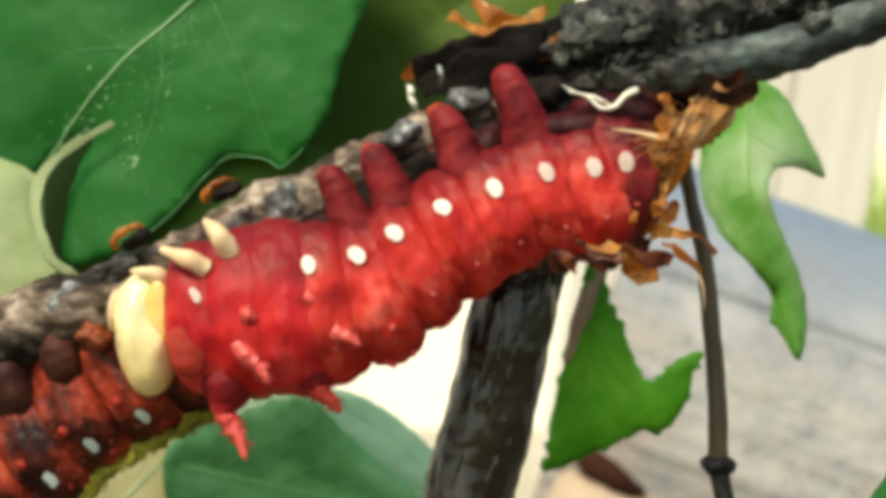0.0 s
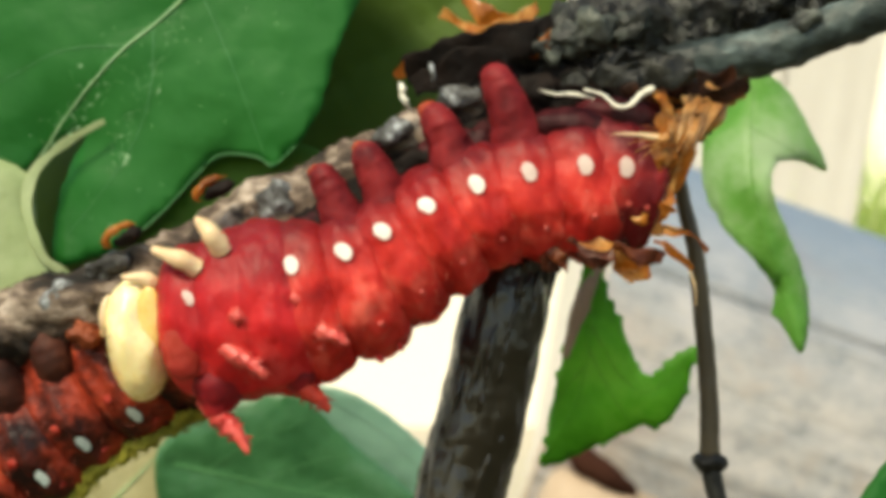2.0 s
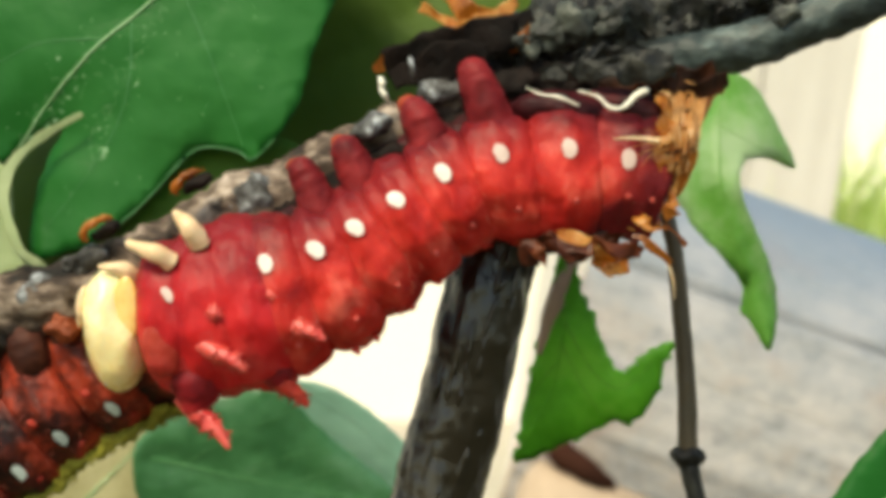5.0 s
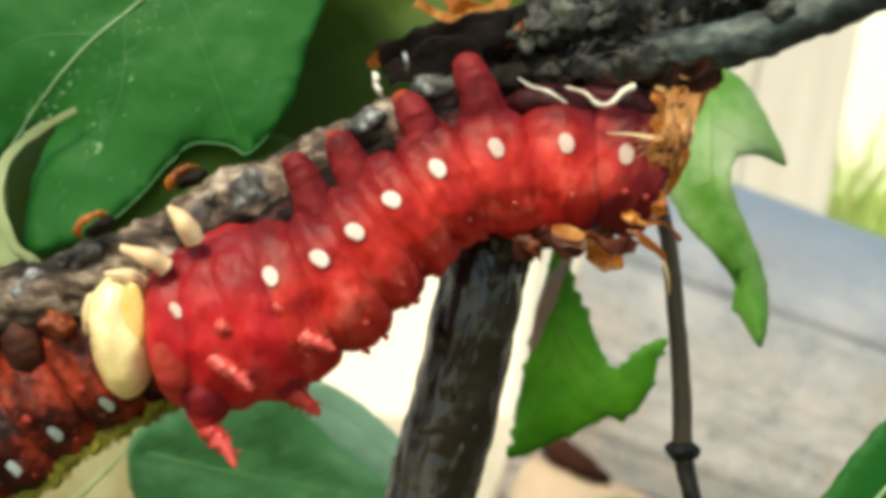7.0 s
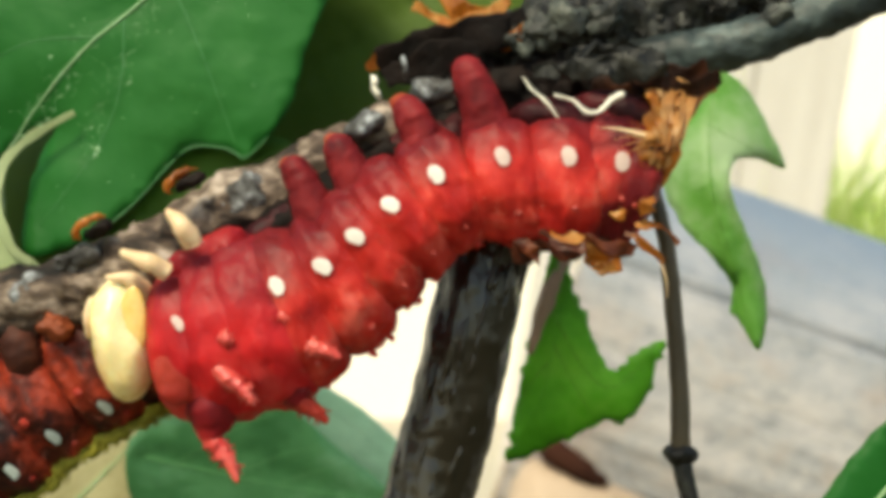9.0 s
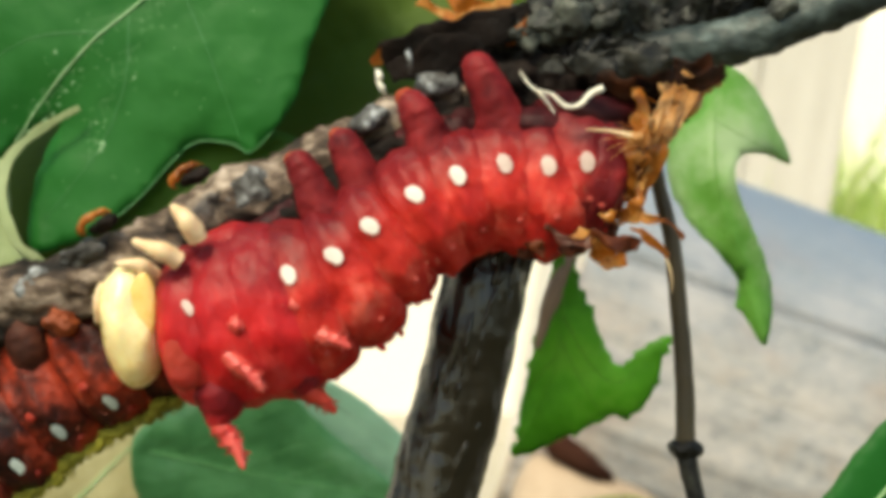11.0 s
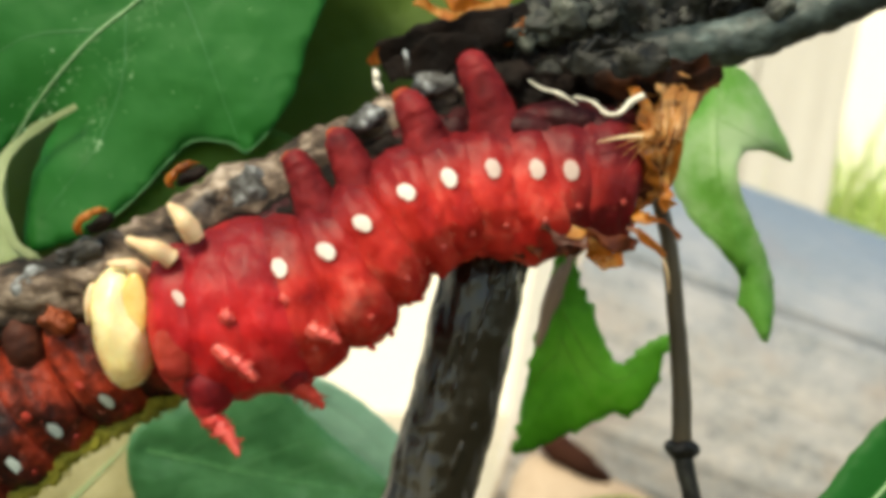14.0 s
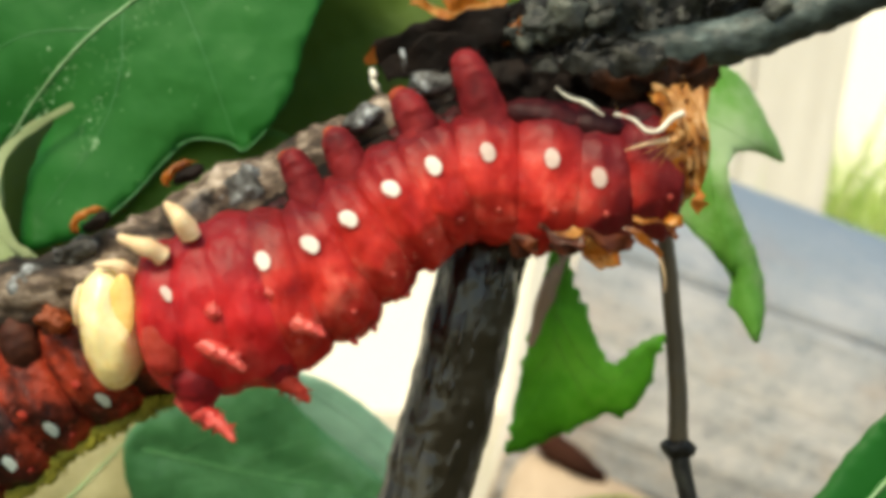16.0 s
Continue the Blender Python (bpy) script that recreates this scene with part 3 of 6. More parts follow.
        # raised black lump in place of a hollow, its darkness is only colour
        part("scar_hollow", blob((1.8, 1.2, 0.85), 3, 0.4, 600, at=(x + 0.5, d - 0.5, z - 0.1), turn=-0.5), "void", br, "black lump for the dark inside of the scar", wide=True)


def dead_bark():
    db = root("curled_dead_bark", (-0.2, 3, 21.6), "black curled dead bark with orange frayed ends on the branch", "bark")
    for i, (a, b, c, w) in enumerate((((-7.3, 3, 19.9), (-1.5, 1, 22.2), (7.4, 2, 24.0), 4.0), ((-5.8, 3, 18.5), (-1.5, 1, 20.1), (4.0, 2, 21.8), 3.4), ((-5.2, 4, 21.4), (1.0, 2, 22.8), (9.0, 3, 25.9), 2.6))):
        bm = bmesh.new()
        ribbon(bm, [a, b, c], w, 0.9, 260, per=14, across=10, thick=0.5, seed=i * 3.1)
        part("sheet", bm, "void", db, wide=True)
    for i, pts in enumerate(([(-3.1, 5, 27.2), (0.4, 3, 24.8), (4.1, 3, 25.4), (7.8, 4, 27.9)], [(-0.9, 5, 28.7), (2.8, 4, 26.2), (7.2, 4, 26.4)], [(-8.0, 4, 19.9), (-6.9, 3, 20.7), (-5.8, 3, 21.5)], [(6.8, 3, 22.3), (8.4, 2, 23.4), (10.1, 3, 24.8)])):
        bm = bmesh.new()
        ribbon(bm, pts, 1.6, 1.0, 420, per=12, across=8, seed=i * 5.0)
        part("frayed_end", bm, "old_skin", db, "frayed orange shred", wide=True)
    bm = limb([(-7.5, 1, 19.1), (-7.1, 0, 18.3), (-7.2, 0, 17.6), (-6.8, 0, 17.0), (-6.4, 1, 16.1)], [0.12, 0.34, 0.28, 0.36, 0.08], n=9, rough=0.15, freq=900)
    part("fibre", bm, "thread", db, "short white fibre", wide=True)
    bm = limb([(-4.1, 0, 20.9), (-3.8, -1, 19.5), (-3.9, 0, 18.5)], [0.2, 0.28, 0.1], n=8)
    part("fibre", bm, "lichen", db, wide=True)


def stems():
    st = root("thick_stem", (1.0, 8, -22.8), "thick glossy dark brown stem below the branch", "stem")
    part("wood", limb([(12.8, 12, 22.9), (9.4, 11, 13.0), (6.0, 9, 1.3), (3.6, 8, -7.6), (1.2, 8, -17.7), (-1.5, 8, -28.0), (-4.7, 8, -40.6)], [4.0, 4.3, 4.7, 4.95, 5.05, 5.1, 5.1], n=64, per=26, rough=0.28, freq=260, lumps=0.35, lump_freq=120), "stem", st, wide=True)
    part("lower_wood", limb([(-3.6, 8, -37.4), (-4.6, 8, -41.2), (-7, 9, -56), (-10, 12, -95), (-12, 18, -165), (-14, 26, -310), (-10, 30, -640)], [4.9, 5.0, 5.1, 5.3, 5.6, 6.4, 8.0], n=40, per=12, rough=0.3, freq=200, lumps=0.5, lump_freq=90), "stem", st, wide=True)
    axis = curve_through([(9.4, 11, 13.0), (6.0, 9, 1.3), (3.6, 8, -7.6), (1.2, 8, -17.7), (-1.5, 8, -28.0), (-4.7, 8, -40.6)], 10)
    rng = random.Random(21)
    for i in range(26):
        k0, n = rng.randrange(6, 40), rng.randrange(5, 12)
        a, da = rng.uniform(math.pi * 0.95, math.pi * 2.05), rng.uniform(-0.03, 0.03)
        pts = []
        for k in range(k0, min(k0 + n, len(axis) - 1)):
            b = a + da * (k - k0)
            pts.append(tuple(axis[k] + Vector((math.cos(b), math.sin(b), math.cos(b) * 0.25)) * 4.92))
        if len(pts) > 3:
            part("bark_ridge", limb(pts, [0.08] + [rng.uniform(0.22, 0.42) for q in pts[2:]] + [0.08], n=8, per=4, rough=0.2, freq=500), "stem", st, wide=True)
    tw = root("thin_twig", (28.4, 18, -24.3), "thin straight brown twig with a swollen dark node", "twig")
    part("upper_internode", limb([(23.1, 16, 19.4), (25.4, 18, 7.5), (27.0, 18, 0.7), (27.9, 18, -8.0), (28.5, 18, -16.1), (28.6, 18, -23.6)], [0.85, 0.92, 1.0, 1.08, 1.15, 1.22], n=24, per=12, rough=0.1, freq=500), "twig", tw, wide=True)
    part("node", blob((2.15, 1.9, 1.25), 4, 0.35, 700, at=(28.6, 18, -24.1)), "bark_dark", tw, "dark swollen node", wide=True)
    part("lower_internode", limb([(28.6, 18, -24.3), (29.3, 18, -27.6), (30.3, 18, -32.4), (31.5, 18, -38.4)], [1.25, 1.15, 1.1, 1.1], n=24, per=12, rough=0.1, freq=500), "bark_dark", tw, wide=True)
    part("foot_internode", limb([(30.9, 18, -36.1), (31.5, 18, -38.4), (31, 18, -48), (33, 20, -80), (36, 22, -150), (38, 26, -310), (38, 30, -640)], [1.1, 1.1, 1.2, 1.3, 1.5, 2.0, 3.0], n=20, per=14, rough=0.12, freq=300), "bark_dark", tw, wide=True)


def leaves():
    rng = random.Random(9)
    dust = []
    for line, spread, count in (([(-34.0, 12, 28.1), (-36.9, 12, 20.9), (-40.0, 12, 15.4), (-41.0, 12, 10.2)], 0.75, 120), ([(-39.7, 12, 24.8), (-44.2, 12, 19.0), (-48.1, 12, 14.7)], 1.3, 110), ([(-23.7, 12, 31.3), (-31.5, 12, 15.7), (-39.4, 12, 7.2)], 6.0, 40)):
        path = curve_through(line, 12)
        for i in range(count):
            q = rng.choice(path)
            dust.append((q[0] + rng.gauss(0, spread), q[2] + rng.gauss(0, spread), rng.uniform(0.04, 0.115)))
    leaf("big_leaf", (-20.3, 16, 44.1), "large dark green lobed leaf above the branch",
         [(-8.8, 14, 39.6), (-12.1, 13, 31.5), (-14.5, 12, 26.1), (-15.9, 12, 22.2), (-17.4, 11, 16.9), (-20.0, 11, 13.0), (-22.5, 11, 10.7), (-24.7, 12, 11.8), (-28.8, 13, 12.1), (-31.7, 13, 9.8), (-35.7, 12, 5.3), (-39.6, 11, 1.9), (-44.0, 11, 0.1), (-47.9, 11, -0.3), (-48.1, 13, 6.3), (-46.6, 14, 11.4), (-45.1, 14, 14.4), (-47.8, 14, 13.8), (-51.1, 13, 10.9), (-56.3, 12, 7.2), (-64.2, 14, 15.9), (-67.7, 16, 33.4), (-55.7, 18, 45.3), (-36.5, 20, 52.0), (-17.8, 18, 50.1)],
         [(-17.6, 16, 46.1), (-26.6, 14, 37.0), (-35.0, 13, 28.9), (-41.3, 12, 23.2), (-46.8, 13, 17.1), (-50.1, 13, 12.2)],
         [[(-31.5, 12, 31.7), (-27.5, 11, 22.7), (-23.6, 11, 12.0)], [(-36.7, 12, 26.8), (-37.1, 12, 19.0), (-40.3, 12, 11.1), (-46.5, 12, 3.0)], [(-39.4, 12, 24.8), (-47.5, 13, 24.3), (-55.3, 13, 20.4)]], "leaf", rib_mat="rib", bulge=0.6, ripple=0.5, rib_r=0.23,
         specks=[(p[0], p[2], r) for p, r in (((-39.7, 12, 11.8), 0.42), ((-39.9, 12, 11.2), 0.25), ((-45.1, 12, 22.5), 0.22), ((-36.0, 12, 19.6), 0.2), ((-46.8, 13, 14.8), 0.3), ((-45.8, 13, 15.5), 0.22), ((-47.5, 13, 13.5), 0.25), ((-45.0, 13, 16.5), 0.18), ((-44.1, 13, 18.1), 0.2), ((-48.1, 13, 15.5), 0.16), ((-43.2, 13, 19.1), 0.16), ((-46.3, 13, 16.8), 0.15), ((-48.8, 13, 13.5), 0.2), ((-42.2, 13, 20.5), 0.14))] + dust,
         margin=[(-19.9, 11, 13.2), (-22.5, 11, 10.9), (-24.7, 12, 11.9), (-28.8, 13, 12.2), (-31.6, 13, 10.0), (-35.5, 12, 5.5), (-39.4, 11, 2.1)])
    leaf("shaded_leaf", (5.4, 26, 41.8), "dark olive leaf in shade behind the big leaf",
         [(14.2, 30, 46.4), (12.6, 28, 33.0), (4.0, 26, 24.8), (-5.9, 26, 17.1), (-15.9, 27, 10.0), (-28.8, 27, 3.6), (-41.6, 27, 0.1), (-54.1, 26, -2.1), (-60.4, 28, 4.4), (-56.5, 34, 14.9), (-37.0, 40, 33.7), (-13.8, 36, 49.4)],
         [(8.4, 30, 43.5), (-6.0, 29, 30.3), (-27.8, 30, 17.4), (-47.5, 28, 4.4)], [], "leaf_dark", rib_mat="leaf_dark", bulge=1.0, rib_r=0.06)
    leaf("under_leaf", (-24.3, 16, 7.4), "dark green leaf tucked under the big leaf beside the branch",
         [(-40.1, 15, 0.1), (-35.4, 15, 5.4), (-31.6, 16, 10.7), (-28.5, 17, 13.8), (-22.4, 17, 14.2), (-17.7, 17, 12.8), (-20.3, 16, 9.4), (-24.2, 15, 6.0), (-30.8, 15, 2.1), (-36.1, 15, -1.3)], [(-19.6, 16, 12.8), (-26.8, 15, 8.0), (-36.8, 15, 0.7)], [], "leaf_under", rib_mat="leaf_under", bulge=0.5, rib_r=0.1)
    pale = root("curled_leaf", (-48.9, 9, 2.6), "pale green curled leaf lobe beside the branch", "leaf", "leaves of the bush")
    bm = bmesh.new()
    ribbon(bm, [(-42.0, 11, 16.0), (-44.6, 11, 14.6), (-47.5, 11, 12.7), (-49.8, 10, 10.0), (-50.5, 9, 6.5), (-49.3, 8, 2.6), (-48.0, 8, 0.1), (-46.0, 8, -1.3)], 1.15, 0.25, 200, per=10, across=8)
    part("rolled_margin", bm, "leaf_pale", pale, "pale rolled leaf margin", wide=True)
    part("blade", blade([(-63.1, 11, 13.7), (-55.3, 11, 12.0), (-50.4, 10, 9.8), (-49.8, 10, 6.5), (-49.2, 9, 2.6), (-47.8, 9, 0.2), (-45.2, 8, -1.7), (-48.5, 8, -3.7), (-54.6, 9, -6.3), (-62.7, 10, -7.7)], [(-61.4, 10, 9.1), (-55.2, 9, 3.3), (-47.9, 8, -1.8)], 0.6, 0.4), "leaf_pale", pale, wide=True)
    leaf("lower_leaf", (-60.1, 106, -37.0), "broad dark green leaf below the caterpillars",
         [(-57.1, 104, -37.7), (-53.7, 104, -31.1), (-46.0, 105, -26.6), (-36.3, 105, -24.1), (-30.0, 105, -25.2), (-25.0, 105, -30.0), (-19.3, 106, -35.2), (-12.8, 107, -40.4), (-5.2, 108, -47.6), (4.8, 110, -54.3), (-17.3, 112, -63.1), (-42.2, 110, -59.5), (-54.0, 107, -50.5)],
         [(-53.7, 105, -37.1), (-47.6, 105, -38.4), (-35.3, 105, -41.1), (-18.9, 106, -44.2), (-2.5, 108, -47.6)],
         [[(-37.2, 104, -40.2), (-24.9, 104, -35.7), (-12.2, 105, -36.8)], [(-47.4, 104, -37.9), (-39.2, 104, -33.1), (-27.0, 104, -28.0)], [(-29.0, 104, -41.8), (-18.8, 104, -39.2), (-7.1, 105, -41.4)]], "leaf_sheen", rib_mat="vein", vein_mat="vein", bulge=1.2, rib_r=0.24)
    # extra leaf whose pale teal rim paints the sheen of the broad one
    leaf("sheen_leaf", (-9.0, 115, -38.3), "pale blue-green leaf added for the sheen on the broad leaf",
         [(-32.0, 112, -24.3), (-25.2, 112, -23.9), (-18.4, 113, -26.9), (-12.6, 114, -31.2), (-7.4, 115, -36.3), (1.7, 116, -45.9), (-10.0, 116, -50.5), (-21.5, 114, -42.5), (-31.0, 112, -32.0)], [(-28.9, 112, -24.8), (-17.3, 113, -31.6), (-2.6, 115, -45.7)], [], "leaf_teal", rib_mat="leaf_teal", bulge=0.5, rib_r=0.2)
    leaf("yellow_leaf", (-67.1, 109, -43.6), "pale yellowing leaf under the brown caterpillar",
         [(-77.5, 109, -47.8), (-70.2, 109, -40.5), (-64.2, 110, -36.0), (-57.6, 111, -31.2), (-49.8, 111, -28.4), (-46.1, 111, -32.4), (-51.9, 111, -39.8), (-55.3, 110, -48.0), (-63.2, 110, -56.4), (-75.7, 110, -56.4)], [(-75.4, 109, -54.1), (-66.0, 109, -44.7), (-57.9, 110, -36.5)], [], "leaf_yellow", bulge=0.6)
    side = leaf("bright_leaf", (36.4, 53, 23.8), "bright green lobed leaf hanging beyond the twig",
         [(34.1, 64, 18.2), (37.4, 66, 24.0), (41.5, 60, 27.3), (46.1, 62, 24.8), (49.3, 62, 19.3), (52.3, 63, 12.9), (47.2, 59, 14.0), (43.0, 55, 13.3), (41.8, 52, 9.4), (44.4, 54, 3.4), (47.1, 56, -2.4), (48.1, 57, -7.4), (46.4, 54, -14.0), (43.4, 55, -9.8), (42.4, 56, -8.6), (42.7, 56, -4.9), (39.2, 54, -0.3), (35.7, 56, 3.8), (33.3, 60, 10.2)],
         [(40.7, 59, 26.1), (39.4, 55, 16.6), (39.5, 52, 8.2), (42.7, 51, -2.3), (45.8, 52, -12.9)], [[(38.7, 50, 19.4), (42.7, 52, 17.1), (50.3, 58, 13.0)], [(38.9, 50, 9.7), (36.6, 54, 9.1), (34.1, 59, 11.9)], [(40.7, 50, 1.7), (39.2, 54, 2.5), (36.9, 58, 4.7)]], "leaf_light", rib_mat="leaf_light", vein_mat="leaf_light", bulge=0.6, rib_r=0.2)
    low = leaf("mid_leaf", (17.1, 56, -0.7), "fresh green lobed leaf beside the thick stem",
         [(16.5, 54, 0.9), (18.7, 54, -4.0), (21.1, 55, -9.8), (23.4, 55, -15.6), (25.1, 55, -17.4), (27.7, 55, -15.2), (32.2, 55, -12.9), (30.3, 55, -19.7), (26.8, 56, -24.6), (22.0, 56, -25.2), (18.9, 56, -27.4), (14.6, 56, -28.5), (9.3, 56, -30.6), (10.6, 56, -23.1), (11.7, 55, -16.4), (13.5, 55, -9.8), (14.8, 54, -4.0)],
         [(16.5, 54, 0.1), (16.5, 54, -9.8), (14.4, 54, -20.4), (9.2, 55, -30.0)], [[(16.5, 54, -9.8), (20.6, 54, -17.0), (25.0, 54, -19.6), (31.0, 55, -14.2)], [(16.0, 54, -13.0), (19.0, 54, -19.0), (22.4, 55, -24.6)], [(15.4, 54, -16.0), (12.6, 54, -19.4), (11.2, 55, -22.6)]], "leaf_mid", rib_mat="leaf_mid", vein_mat="leaf_under", bulge=0.8, rib_r=0.2, ragged=1.0)
    part("petiole", limb([(19.1, 56, 3.4), (16.6, 55, -3.2), (14.3, 55, -9.8), (12.9, 55, -14.8)], [1.3, 1.5, 1.2, 0.5], n=12, rough=0.3, freq=200), "stalk", low, "brown withered stalk", wide=True)
    leaf("corner_leaf", (56.5, 14, -23.7), "dark green leaf near the log",
         [(51.7, 14, -19.9), (48.5, 14, -23.3), (45.2, 14, -27.8), (42.6, 14, -32.9), (51.5, 15, -37.8), (62.5, 16, -30.6), (62.5, 16, -17.3), (56.8, 15, -16.5)], [(60.8, 15, -18.5), (52.5, 14, -27.0), (45.9, 14, -34.2)], [], "leaf")
    leaf("low_yellow_leaf", (26.9, 62, -39.1), "yellow-green leaf low behind the stem",
         [(14.0, 60, -40.0), (19.1, 60, -38.1), (25.8, 60, -36.9), (34.3, 60, -38.4), (40.4, 61, -40.2), (33.8, 62, -46.8), (20.1, 62, -46.0)], [(14.9, 60, -41.3), (25.8, 60, -38.8), (38.7, 61, -40.6)], [], "leaf_yellow", bulge=0.5)
    return side, low


M["lichen_shoot"] = material("grey_shoot_bark", [(0.004, 0.006, 0.006), (0.017, 0.025, 0.024), (0.044, 0.060, 0.056), (0.13, 0.165, 0.158)], 190, 0.5, 0.8, 700, 0.9, spec=0.35, stretch=(0.6, 1, 1), contrast=(0.36, 0.66))
M["cheek"] = material("amber_cheek", [(0.74, 0.44, 0.11), (0.86, 0.61, 0.23)], 200, 0.3, 0.15, 1500, 0.4, 0.2, (1, 0.6, 0.2), coat=0.3)
branch()
dead_bark()
stems()
SIDE_LEAF, LOW_LEAF = leaves()


# ---- the caterpillars ----
RING = {}
TAIL = 20.0                   # the last ring's place along the body, in mm


def ring_point(r, length, t, a, x0, folds, deep, belly):
    """A point of a body ring's surface: t from -1 to 1 along it, a round it. x0 is the ring's place along the body in mm, so that
    creases run on from ring to ring."""
    c, s = math.cos(a), math.sin(a)
    x = x0 + t * length / 2
    blunt = x0 == TAIL and t > 0
    soft = x0 == TAIL
    prof = 1 - (0.10 if soft else 0.26) * t * t - (0.55 if blunt else 0.20 if soft else 0.34) * abs(t) ** (5 if blunt else 7)
    prof -= deep * (0.5 + 0.5 * math.cos(folds * math.pi * (t + 1.0) + 0.9 * noise.noise(Vector((x0, c * 1.3, s * 1.3))))) * (1 - t * t)
    w = Vector((x * 0.22, c * 1.7, s * 1.7))
    bump = 0.055 * noise.noise(w) + 0.042 * noise.noise(w * 2.3) + 0.010 * noise.noise(Vector((x * 0.9, c * 3.2, s * 3.2))) + 0.010 * noise.noise(w * 6)
    bump += 0.045 * math.exp(-((s + 0.25) / 0.22) ** 2) * (1 - t * t)
    rr = r * (prof + bump)
    f = max(0.0, min(1.0, (x - 3.0) / 8.0)) if x0 < 30 else 0.0
    low = 1.10 + 0.30 * f * f * (3 - 2 * f)
    back = 1.7 * t * max(0.0, -s) if blunt else 0.0
    return Vector((t * length / 2 - back, c * 0.94 * rr, (s * belly if s > 0 else s * low) * rr)) * 0.001


def segment(parent, name, r, length, mat, x0=0.0, folds=3, deep=0.05, belly=1.22, label=""):
    """One body ring, long in x, with soft cross folds, its ends drawn in under its neighbours."""
    bm = bmesh.new()
    n, m = 96, 44
    rings = [[bm.verts.new(ring_point(r, length, 2 * i / m - 1, 2 * math.pi * k / n, x0, folds, deep, belly)) for k in range(n)] for i in range(m + 1)]
    for a_, b_ in zip(rings, rings[1:]):
        for k in range(n):
            bm.faces.new((a_[k], a_[(k + 1) % n], b_[(k + 1) % n], b_[k]))
    bm.faces.new(rings[0][::-1])
    bm.faces.new(rings[-1])
    ob = part(name, bm, mat, parent, label)
    place = [v.co.copy() for v in ob.data.vertices]
    ob.data.attributes.new("rest", "FLOAT_VECTOR", "POINT")
    ob.data.attributes.new("belly", "FLOAT", "POINT")
    ob.data.attributes["rest"].data.foreach_set("vector", [c for p in place for c in (p.x + x0 * 0.001, p.y, p.z)])
    # darkens belly, tail and low rear: maroon pigment with shade painted in
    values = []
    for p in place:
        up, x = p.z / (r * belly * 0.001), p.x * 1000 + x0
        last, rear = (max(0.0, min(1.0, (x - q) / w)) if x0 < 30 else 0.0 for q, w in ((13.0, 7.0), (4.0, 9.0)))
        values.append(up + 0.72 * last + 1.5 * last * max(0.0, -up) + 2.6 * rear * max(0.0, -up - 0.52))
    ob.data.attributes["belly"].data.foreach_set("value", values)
    RING[ob.name] = (r, length, x0, folds, deep, belly)
    return ob


def on_skin(seg, up, x=0.0):
    """The pose of something that sits on a ring's near side, up mm over its middle: its y points into the body."""
    r, length, x0, folds, deep, belly = RING[seg.name]
    t = max(-0.95, min(0.95, 2 * x / length))
    a = min((math.pi / 2 + math.pi * k / 180 for k in range(181)), key=lambda q: abs(ring_point(r, length, t, q, x0, folds, deep, belly).z - up * 0.001))
    p = ring_point(r, length, t, a, x0, folds, deep, belly)
    along = ring_point(r, length, t + 0.12, a, x0, folds, deep, belly) - ring_point(r, length, t - 0.12, a, x0, folds, deep, belly)
    round_ = ring_point(r, length, t, a - 0.15, x0, folds, deep, belly) - ring_point(r, length, t, a + 0.15, x0, folds, deep, belly)
    inward = along.cross(round_).normalized()
    if inward.y < 0:
        inward = -inward
    z = (round_ - inward * round_.dot(inward)).normalized()
    if z.z < 0:
        z = -z
    xa = inward.cross(z)
    m = Matrix((xa, inward, z)).transposed().to_4x4()
    return Matrix.Translation(p) @ m


def spot(seg, up, size=(0.85, 1.15), x=0.0, tilt=0.0, mat="spot", rim="spot_rim"):
    at = on_skin(seg, up, x) @ Matrix.Rotation(tilt, 4, "Y") @ Matrix.Translation((0, -0.00002, 0))
    part("spiracle_rim", blob((size[0] * 1.10, 0.07, size[1] * 1.08), 3), rim, seg, at=at)
    return part("spiracle", blob((size[0], 0.10, size[1]), 3, 0.03, 900), mat, seg, "white oval breathing spot", at=at)


def prickles(bm, faces, length, seed):
    """Draws single faces out into small points."""
    rng = random.Random(seed)
    for f in bmesh.ops.extrude_discrete_faces(bm, faces=faces)["faces"]:
        c, d = f.calc_center_median(), f.normal.copy()
        tip = c + (d + Vector((rng.uniform(-0.3, 0.5), rng.uniform(-0.3, 0.3), rng.uniform(-0.5, 0.2)))).normalized() * length * rng.uniform(0.6, 1.2)
        for v in f.verts:
            v.co = tip + (v.co - c) * 0.2


def wart(seg, up, x, size, mat="pink"):
    rng = random.Random(int(abs(up * 100 + x * 10)))
    bm = blob((size, size * 0.7, size), 2, 0.25 * size, 900)
    bm.normal_update()
    near = [f for f in bm.faces if f.normal.y < 0.2]
    prickles(bm, rng.sample(near, 12), size * 0.0005, 4)
    return part("wart", bm, mat, seg, at=on_skin(seg, up, x))


